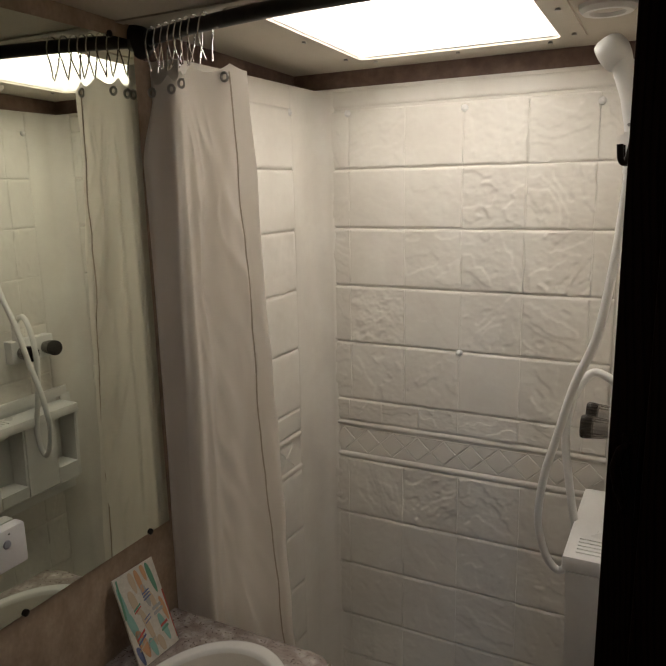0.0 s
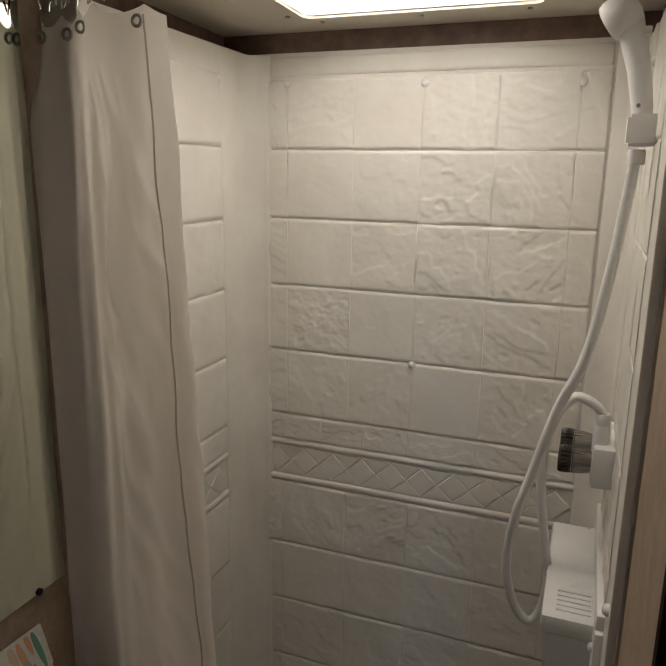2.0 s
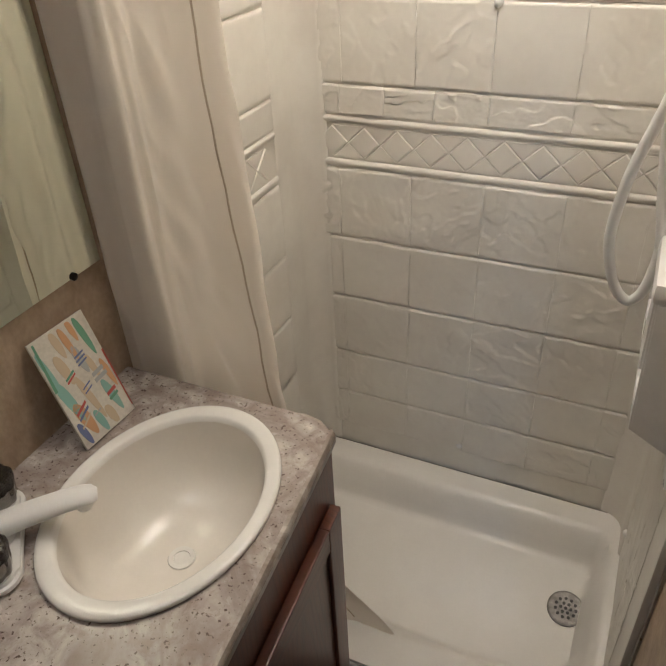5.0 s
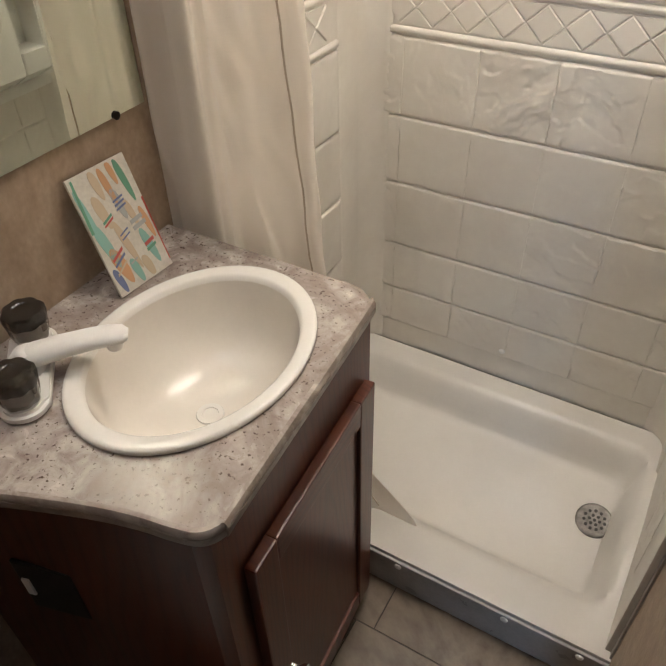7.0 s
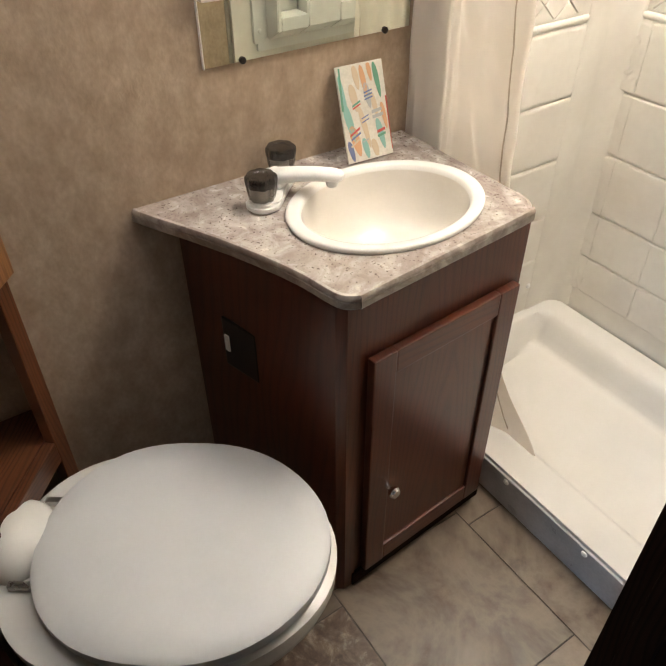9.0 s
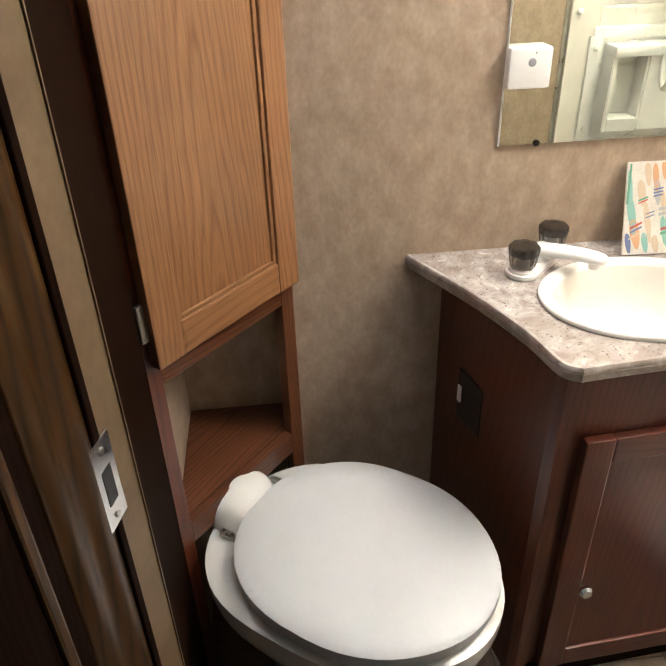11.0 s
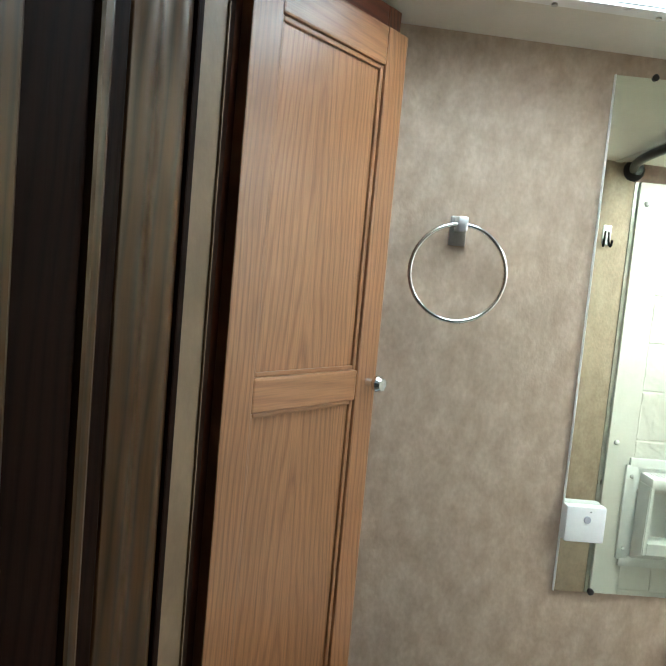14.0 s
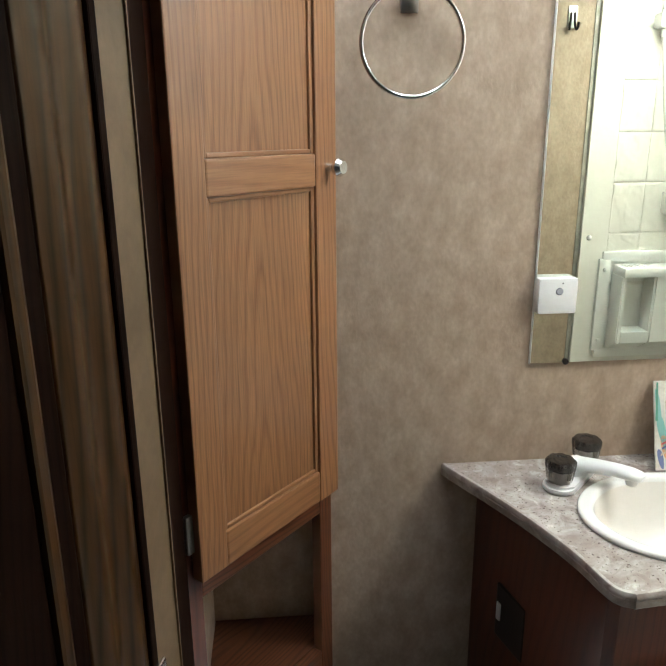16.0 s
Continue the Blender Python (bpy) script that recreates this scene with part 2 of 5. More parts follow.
M_SATIN = plain("satin_chrome", (0.82, 0.82, 0.81), 0.36, 1.0)
M_HEM = plain("hem_thread", (0.56, 0.47, 0.37), 0.6)
M_BASIN = surface("basin_cream", (0.73, 0.685, 0.615), (0.78, 0.735, 0.665), 5, 0.2, 0.02, 150, grain=0.06)
M_MIRROR = plain("mirror_silver", (0.70, 0.735, 0.64), 0.012, 1.0)
M_MEDGE = plain("mirror_edge", (0.84, 0.83, 0.77), 0.35)
M_SILL = surface("apron_vinyl", (0.40, 0.395, 0.39), (0.48, 0.475, 0.47), 12, 0.3, 0.08, 120)
M_GLOW = plain("skylight_dome", (0.9, 0.9, 0.9), 0.4, emit=(1.0, 0.955, 0.885, 16.0))
M_GLOW2 = plain("vent_lid", (0.9, 0.9, 0.9), 0.4, emit=(0.97, 0.985, 1.0, 8.5))
M_DAY = plain("hall_window_pane", (0.6, 0.7, 0.9), 0.3, emit=(0.44, 0.68, 1.0, 12.5))
# Hall dimness is put into this colour, so little light bounces onto the jambs.
M_HALL = surface("hall_wall_darkened", (0.07, 0.05, 0.036), (0.11, 0.085, 0.06), 10, 0.6, 0.2, 80)
# Glow of the added hall fill lamp.
M_WARM = plain("hall_fill_glow", (0.9, 0.8, 0.6), 0.4, emit=(1.0, 0.78, 0.5, 0.5))


def cloth_mat():
    m, n, l, p = node_mat("curtain_cloth")
    co = n.new("ShaderNodeTexCoord")
    n1 = n.new("ShaderNodeTexNoise")
    n1.inputs["Scale"].default_value, n1.inputs["Detail"].default_value = 5, 3
    l.new(co.outputs["Object"], n1.inputs["Vector"])
    r = n.new("ShaderNodeValToRGB")
    r.color_ramp.elements[0].color, r.color_ramp.elements[1].color = (0.82, 0.78, 0.72, 1), (0.88, 0.84, 0.78, 1)
    l.new(n1.outputs[0], r.inputs[0])
    l.new(r.outputs[0], p.inputs["Base Color"])
    v = n.new("ShaderNodeTexVoronoi")
    v.inputs["Scale"].default_value = 320
    l.new(co.outputs["Object"], v.inputs["Vector"])
    bp = n.new("ShaderNodeBump")
    bp.inputs["Strength"].default_value, bp.inputs["Distance"].default_value = 0.12, 0.0012
    l.new(v.outputs[0], bp.inputs["Height"])
    l.new(bp.outputs[0], p.inputs["Normal"])
    p.inputs["Roughness"].default_value = 0.30
    p.inputs["Specular IOR Level"].default_value = 1.0
    p.inputs["Coat Weight"].default_value, p.inputs["Coat Roughness"].default_value = 0.9, 0.29
    p.inputs["Sheen Weight"].default_value = 0.1
    tr = n.new("ShaderNodeBsdfTranslucent")
    tr.inputs[0].default_value = (0.92, 0.85, 0.76, 1)
    mix = n.new("ShaderNodeMixShader")
    mix.inputs[0].default_value = 0.48
    l.new(p.outputs[0], mix.inputs[1])
    l.new(tr.outputs[0], mix.inputs[2])
    l.new(mix.outputs[0], n["Material Output"].inputs[0])
    return m


M_CLOTH = cloth_mat()


# ---- mesh helpers ----
def box(bm, x0, x1, y0, y1, z0, z1, bevel=0.0, seg=2):
    vs = [bm.verts.new((x, y, z)) for z in (z0, z1) for y in (y0, y1) for x in (x0, x1)]
    fs = [bm.faces.new([vs[i] for i in q]) for q in ((0, 2, 3, 1), (4, 5, 7, 6), (0, 1, 5, 4), (2, 6, 7, 3), (0, 4, 6, 2), (1, 3, 7, 5))]
    if bevel:
        bmesh.ops.bevel(bm, geom=list({e for f in fs for e in f.edges}), offset=bevel, segments=seg, affect="EDGES", profile=0.6)
    return bm


def boxes(*rows, bevel=0.0):
    bm = bmesh.new()
    for r in rows:
        box(bm, *r, bevel=bevel)
    return bm


def turned(rings, seg=24, m=None):
    """A lathe body from (radius, height) rings, about z, then moved by m."""
    bm = bmesh.new()
    loops = []
    for r, h in rings:
        loops.append([bm.verts.new((r * math.cos(6.28319 * i / seg), r * math.sin(6.28319 * i / seg), h)) for i in range(seg)])
    for a, b in zip(loops, loops[1:]):
        for i in range(seg):
            bm.faces.new((a[i], a[(i + 1) % seg], b[(i + 1) % seg], b[i]))
    bm.faces.new(loops[0][::-1])
    bm.faces.new(loops[-1])
    if m:
        bm.transform(m)
    return bm


def tube(points, radius, seg=10, close=False, smooth=6):
    """A round tube along a smooth line through the points."""
    P = [Vector(p) for p in points]
    if smooth > 1:
        Q, n = [], len(P)
        span = range(n if close else n - 1)
        for i in span:
            a, b, c, d = (P[(i + k) % n] if close else P[min(max(i + k, 0), n - 1)] for k in (-1, 0, 1, 2))
            for j in range(smooth):
                t = j / smooth
                Q.append(0.5 * (2 * b + (c - a) * t + (2 * a - 5 * b + 4 * c - d) * t * t + (3 * b - a - 3 * c + d) * t ** 3))
        if not close:
            Q.append(P[-1])
        P = Q
    bm = bmesh.new()
    n, loops, up = len(P), [], None
    for i, p in enumerate(P):
        t = (P[(i + 1) % n] - P[i - 1]) if close else (P[min(i + 1, n - 1)] - P[max(i - 1, 0)])
        t.normalize()
        if up is None:
            up = t.orthogonal()
        up = (up - t * up.dot(t)).normalized()
        s = t.cross(up)
        loops.append([bm.verts.new(p + radius * (math.cos(6.28319 * k / seg) * up + math.sin(6.28319 * k / seg) * s)) for k in range(seg)])
    for i in range(n if close else n - 1):
        a, b = loops[i], loops[(i + 1) % n]
        for k in range(seg):
            bm.faces.new((a[k], a[(k + 1) % seg], b[(k + 1) % seg], b[k]))
    if not close:
        bm.faces.new(loops[0][::-1])
        bm.faces.new(loops[-1])
    return bm


def loft(rows, seg=16, side=None):
    """Oval sections (centre, half width, half height) along a bent line, closed at both ends."""
    P = [Vector(r[0]) for r in rows]
    bm, loops = bmesh.new(), []
    for i, (c, a, b) in enumerate(rows):
        t = (P[min(i + 1, len(P) - 1)] - P[max(i - 1, 0)]).normalized()
        s = (side or t.orthogonal()).normalized()
        s = (s - t * s.dot(t)).normalized()
        up = s.cross(t)
        loops.append([bm.verts.new(P[i] + s * (a * math.cos(6.28319 * k / seg)) + up * (b * math.sin(6.28319 * k / seg))) for k in range(seg)])
    for a, b in zip(loops, loops[1:]):
        for k in range(seg):
            bm.faces.new((a[k], a[(k + 1) % seg], b[(k + 1) % seg], b[k]))
    bm.faces.new(loops[0][::-1])
    bm.faces.new(loops[-1])
    bmesh.ops.recalc_face_normals(bm, faces=bm.faces)
    return bm


def side_prism(outline, y0, y1, bevel=0.0, seg=2):
    """A slab between two heights along y, over an outline given as (x, z)."""
    bm = prism([(x, z) for x, z in outline], y0, y1, bevel, seg)
    bm.transform(Matrix(((1, 0, 0, 0), (0, 0, 1, 0), (0, 1, 0, 0), (0, 0, 0, 1))))
    bmesh.ops.recalc_face_normals(bm, faces=bm.faces)
    return bm


def prism(outline, z0, z1, bevel=0.0, seg=2):
    """An upright slab over a closed plan outline."""
    bm = bmesh.new()
    lo = [bm.verts.new((x, y, z0)) for x, y in outline]
    hi = [bm.verts.new((x, y, z1)) for x, y in outline]
    n = len(lo)
    top, bot = bm.faces.new(hi), bm.faces.new(lo[::-1])
    for i in range(n):
        bm.faces.new((lo[i], lo[(i + 1) % n], hi[(i + 1) % n], hi[i]))
    if bevel:
        bmesh.ops.bevel(bm, geom=list(top.edges) + list(bot.edges), offset=bevel, segments=seg, affect="EDGES")
    bmesh.ops.recalc_face_normals(bm, faces=bm.faces)
    return bm


def thing(name, at, label, category, group="", kind=""):
    ob = new(name)
    ob.location = at
    ob.empty_display_size = 0.05
    return tagged(ob, label, category, group, kind)


def part(name, bm, material, parent=None, label="", smooth=False):
    me = bpy.data.meshes.new(name)
    bm.normal_update()
    bm.to_mesh(me)
    bm.free()
    me.materials.append(material)
    if smooth:
        me.polygons.foreach_set("use_smooth", [True] * len(me.polygons))
        me.update()
    ob = new(name, me)
    if parent:
        ob.parent = parent
        if parent.type == "EMPTY":
            ob.matrix_parent_inverse = parent.matrix_basis.inverted()
    if label:
        ob["label"] = label
    return ob


def structure(name, bm, material, label, category, smooth=False):
    return tagged(part(name, bm, material, smooth=smooth), label, category, kind="structure")


def soft(ob, angle=35):
    """Smooth faces, sharp past the angle."""
    me = ob.data
    me.polygons.foreach_set("use_smooth", [True] * len(me.polygons))
    me.set_sharp_from_angle(angle=radians(angle))
    return ob


# ---- the plan, in metres ----
WL, WR, WB, WS = -0.535, 0.325, 2.0, 0.385      # left wall, door wall, back wall, south wall
PL, PR, PB = -0.468, 0.31, 1.992                # faces of the shower panels
DOOR_N = 1.15                                   # north edge of the doorway
TRAY_Y = 1.457                                  # front of the shower tray


def ceiling_z(y):
    return 1.975 - 0.029 * (y - 0.5)


# walls
structure("wall_west", boxes((WL - 0.05, WL, 0.3, 2.05, -0.02, 2.05)), M_PAPER, "tan mottled wallpapered wall with mirror and towel ring", "wall")
structure("wall_north", boxes((WL - 0.05, 0.42, WB, WB + 0.05, -0.02, 2.05)), M_TRIM, "brown papered wall strip above the shower panels", "wall")
wall_e = bmesh.new()
box(wall_e, WR, 0.40, DOOR_N + 0.02, WB, -0.02, 2.05)
structure("wall_east", wall_e, M_PAPER, "beige wall between doorway and shower", "wall")
structure("wall_south", boxes((WL, 0.10, WS - 0.06, WS, -0.02, 2.05)), M_PAPER, "beige wall strip beside the corner cabinet", "wall")
structure("wall_header", boxes((WR, 0.40, WS - 0.06, DOOR_N + 0.02, 1.955, 2.05)), M_PAPER, "wall strip over the doorway", "wall")

# ceiling with openings for the skylight and the roof vent
SKY = (-0.29, 0.135, 1.46, 1.88)
VENT = (-0.34, 0.02, 0.655, 1.015)


def ceiling_mesh():
    bm = bmesh.new()
    xs = [WL, VENT[0], SKY[0], VENT[1], SKY[1], 0.42]
    ys = [0.2, VENT[2], VENT[3], SKY[2], SKY[3], 2.05]
    grid = [[[bm.verts.new((x, y, ceiling_z(y) + dz)) for x in xs] for y in ys] for dz in (0, 0.012)]
    for j in range(len(ys) - 1):
        for i in range(len(xs) - 1):
            xm, ym = (xs[i] + xs[i + 1]) / 2, (ys[j] + ys[j + 1]) / 2
            if (SKY[0] < xm < SKY[1] and SKY[2] < ym < SKY[3]) or (VENT[0] < xm < VENT[1] and VENT[2] < ym < VENT[3]):
                continue
            for k in (0, 1):
                q = (grid[k][j][i], grid[k][j][i + 1], grid[k][j + 1][i + 1], grid[k][j + 1][i])
                bm.faces.new(q if k else q[::-1])
    # seam strip across the ceiling near the curtain rod
    box(bm, WL, WR, 1.395, 1.415, ceiling_z(1.4) - 0.003, ceiling_z(1.4))
    return bm


structure("ceiling", ceiling_mesh(), M_CEIL, "cream ceiling board with a thin seam", "ceiling")


def roof_light(name, o, depth, glow, label, category, rim, dome_pieces):
    x0, x1, y0, y1 = o
    zc = ceiling_z((y0 + y1) / 2)
    t = thing(name, ((x0 + x1) / 2, (y0 + y1) / 2, zc), label, category)
    fr = bmesh.new()
    w = rim
    outer, inner = [], []
    for (cx, cy, a0) in ((x1, y1, 0), (x0, y1, 90), (x0, y0, 180), (x1, y0, 270)):
        for k in range(5):
            a = radians(a0 + k * 22.5)
            sx, sy = (1 if cx == x1 else -1), (1 if cy == y1 else -1)
            outer.append((cx + sx * (w - 0.03) + 0.03 * math.cos(a), cy + sy * (w - 0.03) + 0.03 * math.sin(a)))
            inner.append((cx - sx * 0.018 + 0.018 * math.cos(a), cy - sy * 0.018 + 0.018 * math.sin(a)))
    n = len(outer)
    rings = []
    for pts, dz in ((outer, 0.001), (outer, -0.004), (inner, -0.006), (inner, 0.0)):
        rings.append([fr.verts.new((x, y, ceiling_z(y) + dz)) for x, y in pts])
    for a, b in zip(rings, rings[1:]):
        for i in range(n):
            fr.faces.new((a[i], a[(i + 1) % n], b[(i + 1) % n], b[i]))
    bmesh.ops.recalc_face_normals(fr, faces=fr.faces)
    soft(part("trim_ring", fr, M_WHITE if dome_pieces else M_CEIL, t, "flat plastic garnish ring with screws"))
    well = bmesh.new()
    lo = [well.verts.new((x, y, ceiling_z(y) - 0.002)) for x, y in inner]
    hi = [well.verts.new((x, y, zc + depth)) for x, y in inner]
    for i in range(n):
        well.faces.new((lo[i], lo[(i + 1) % n], hi[(i + 1) % n], hi[i]))
    part("well", well, M_WHITE, t, "white side walls of the roof opening")
    part("dome", boxes((x0 - 0.01, x1 + 0.01, y0 - 0.01, y1 + 0.01, zc + depth - 0.004, zc + depth + 0.01)), glow, t, "glowing translucent daylight panel")
    xs = [x0 + (x1 - x0) * k for k in (0.06, 0.5, 0.94)]
    ys = [y0 + (y1 - y0) * k for k in (0.06, 0.5, 0.94)]
    for x, y in [(x, yy) for x in xs for yy in (y0 - 0.026, y1 + 0.024)] + [(xx, y) for y in ys for xx in (x0 - 0.024, x1 + 0.026)]:
        part("screw", turned([(0.005, -0.0035), (0.0046, -0.002), (0.003, 0.004)], 10, Matrix.Translation((x, y, ceiling_z(y) - 0.005))), M_STEEL, t)
    return t


roof_light("shower_skylight", SKY, 0.085, M_GLOW, "bright rectangular skylight in the ceiling over the shower", "skylight", 0.045, False)
vent = roof_light("roof_vent", VENT, 0.09, M_GLOW2, "white roof vent with bright daylight lid", "roof vent", 0.035, True)
zc = ceiling_z(0.83)
part("crossbar", boxes((-0.34, 0.02, 0.815, 0.845, zc + 0.05, zc + 0.062), (-0.175, -0.145, 0.655, 1.015, zc + 0.05, zc + 0.062)), M_WHITE, vent)
part("hub", turned([(0.05, 0), (0.05, 0.02), (0.03, 0.03)], 20, Matrix.Translation((-0.16, 0.83, zc + 0.035))), M_STEEL, vent)

# small round ceiling speaker-like lamp over the shower
spot = thing("ceiling_puck_light", (0.235, 1.70, ceiling_z(1.7)), "small round unlit white ceiling light beside the skylight", "ceiling light")
soft(part("rim", turned([(0.045, 0), (0.045, -0.007), (0.039, -0.014), (0.029, -0.014), (0.026, -0.006)], 32, Matrix.Translation((0.235, 1.70, ceiling_z(1.7)))), M_WHITE, spot))
part("lens", turned([(0.026, -0.008), (0.015, -0.010), (0.002, -0.0105)], 24, Matrix.Translation((0.235, 1.70, ceiling_z(1.7)))), M_CEIL, spot)

# hall behind the doorway: unseen shell added to close it in, walls darkened
structure("hall_floor", boxes((0.325, 1.7, -1.6, 2.05, -0.03, -0.002)), M_FLOOR, "brown stone-look hall floor", "floor")
structure("hall_ceiling", boxes((0.42, 1.7, -1.6, 2.05, 2.03, 2.06), (-0.1, 0.42, -1.6, 0.3, 2.03, 2.06)), M_CEIL, "unseen cream hall ceiling", "ceiling")
structure("hall_wall_east", boxes((1.6, 1.65, -1.6, 2.05, -0.02, 2.05)), M_HALL, "unseen hall wall, darkened to keep the doorway dim", "wall")
structure("hall_wall_north", boxes((0.40, 1.6, 2.0, 2.05, -0.02, 2.05)), M_HALL, "unseen hall end wall, darkened to keep the doorway dim", "wall")
hw = bmesh.new()
for r in ((-0.1, 0.95, -1.65, -1.6, -0.02, 2.05), (1.45, 1.65, -1.65, -1.6, -0.02, 2.05), (0.95, 1.45, -1.65, -1.6, -0.02, 0.75), (0.95, 1.45, -1.65, -1.6, 1.55, 2.05)):
    box(hw, *r)
structure("hall_wall_south", hw, M_HALL, "unseen darkened hall wall with a daylight window", "wall")
structure("hall_wall_west", boxes((-0.15, -0.1, -1.6, 0.33, -0.02, 2.05)), M_HALL, "unseen hall wall, darkened to keep the doorway dim", "wall")
win = thing("window_1", (1.2, -1.62, 0.75), "small hall window with bluish daylight", "window", kind="structure")
part("window_frame", boxes((0.95, 0.98, -1.63, -1.59, 0.75, 1.55), (1.42, 1.45, -1.63, -1.59, 0.75, 1.55), (0.98, 1.42, -1.63, -1.59, 0.75, 0.78), (0.98, 1.42, -1.63, -1.59, 1.52, 1.55)), M_WHITE, win)
part("pane", boxes((0.98, 1.42, -1.62, -1.615, 0.78, 1.52)), M_DAY, win)
# Unseen lamp added as weak warm fill on the door casing.
lamp = thing("hall_fill_lamp", (1.0, 0.4, 2.03), "added warm fill lamp on the unseen hall ceiling", "ceiling light")
part("base", turned([(0.10, 0), (0.10, -0.015), (0.09, -0.02)], 24, Matrix.Translation((1.0, 0.4, 2.03))), M_WHITE, lamp)
part("shade", turned([(0.088, -0.018), (0.08, -0.045), (0.05, -0.06), (0.01, -0.065)], 24, Matrix.Translation((1.0, 0.4, 2.03))), M_WARM, lamp)

# door casing at both sides of the doorway
jn = thing("door_casing_north", (0.36, DOOR_N, 0), "stained wooden door jamb, its shade put into the dark colour", "door frame", kind="structure")
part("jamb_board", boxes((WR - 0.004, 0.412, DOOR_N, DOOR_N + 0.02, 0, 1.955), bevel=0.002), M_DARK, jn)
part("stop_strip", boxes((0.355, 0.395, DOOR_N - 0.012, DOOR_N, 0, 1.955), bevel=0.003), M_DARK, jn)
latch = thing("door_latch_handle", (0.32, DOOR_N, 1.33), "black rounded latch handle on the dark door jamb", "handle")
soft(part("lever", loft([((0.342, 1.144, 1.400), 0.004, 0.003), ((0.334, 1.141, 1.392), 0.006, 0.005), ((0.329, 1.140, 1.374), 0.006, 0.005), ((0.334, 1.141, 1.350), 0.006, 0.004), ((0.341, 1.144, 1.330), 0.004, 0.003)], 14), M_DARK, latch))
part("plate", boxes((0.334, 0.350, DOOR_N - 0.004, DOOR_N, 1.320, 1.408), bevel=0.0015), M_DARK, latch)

js = thing("door_casing_south", (0.2, WS, 0), "oak door casing with rounded flutes and a dark edge", "door frame", kind="structure")


def fluted(x0, x1, y, amp, waves):
    bm, n = bmesh.new(), 40
    cols = []
    for i in range(n + 1):
        s = i / n
        d = amp * (0.5 - 0.5 * math.cos(6.28319 * waves * s)) if 0 < i < n else -0.006
        x = x0 + (x1 - x0) * s
        cols.append((bm.verts.new((x, y + d, 0)), bm.verts.new((x, y + d, 2.0))))
    for a, b in zip(cols, cols[1:]):
        bm.faces.new((a[0], a[1], b[1], b[0]))
    back = [(bm.verts.new((x, y - 0.03, 0)), bm.verts.new((x, y - 0.03, 2.0))) for x in (x0, x1)]
    bm.faces.new((back[0][0], back[0][1], cols[0][1], cols[0][0]))
    bm.faces.new((cols[-1][0], cols[-1][1], back[1][1], back[1][0]))
    bm.faces.new((back[1][0], back[1][1], back[0][1], back[0][0]))
    bmesh.ops.recalc_face_normals(bm, faces=bm.faces)
    return bm


LEAF = Matrix(((0.968, 0.251, 0, 0.060), (-0.251, 0.968, 0, 0.425), (0, 0, 1, 0), (0, 0, 0, 1)))


def leaf(bm):
    bm.transform(LEAF)
    return bm


def leaf_box(a0, a1, n0, n1, z0=0.0, z1=1.955, bevel=0.0):
    return leaf(boxes((a0, a1, n0, n1, z0, z1), bevel=bevel))


part("beige_board", leaf_box(0.013, 0.064, -0.03, 0.0), M_BOARD, js, "beige papered board")
part("metal_edge", leaf_box(0.011, 0.013, -0.03, 0.002), M_BOARD, js, "thin tan edge trim")
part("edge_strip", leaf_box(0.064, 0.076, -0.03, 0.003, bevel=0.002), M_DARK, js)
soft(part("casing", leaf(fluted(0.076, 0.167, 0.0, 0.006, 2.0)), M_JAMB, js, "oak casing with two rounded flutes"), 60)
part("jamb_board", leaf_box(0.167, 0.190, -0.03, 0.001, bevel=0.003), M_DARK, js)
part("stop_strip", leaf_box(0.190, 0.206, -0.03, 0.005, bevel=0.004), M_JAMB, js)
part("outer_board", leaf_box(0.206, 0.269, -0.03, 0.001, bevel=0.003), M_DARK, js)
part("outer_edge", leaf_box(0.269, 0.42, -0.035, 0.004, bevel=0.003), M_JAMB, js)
pl = part("strike_plate", leaf_box(0.050, 0.092, 0.0, 0.004, 0.825, 0.935, 0.0018), M_CHROME, js, "chrome strike plate")
part("strike_hole", leaf_box(0.062, 0.080, 0.003, 0.0045, 0.855, 0.90), M_BLACK, pl)
for zz in (0.838, 0.922):
    part("screw", leaf(turned([(0.005, 0), (0.004, 0.0018)], 10, Matrix.Translation((0.071, 0.004, zz)) @ pose(0, 0, 0, -90))), M_STEEL, pl)

# ---- shower tray ----


def smooth01(t):
    t = min(1, max(0, t))
    return t * t * (3 - 2 * t)


def tray_floor(y):
    """The shallow floor falls from the back towards the front ledge."""
    return 0.035 + 0.060 * smooth01((y - 1.57) / 0.38)


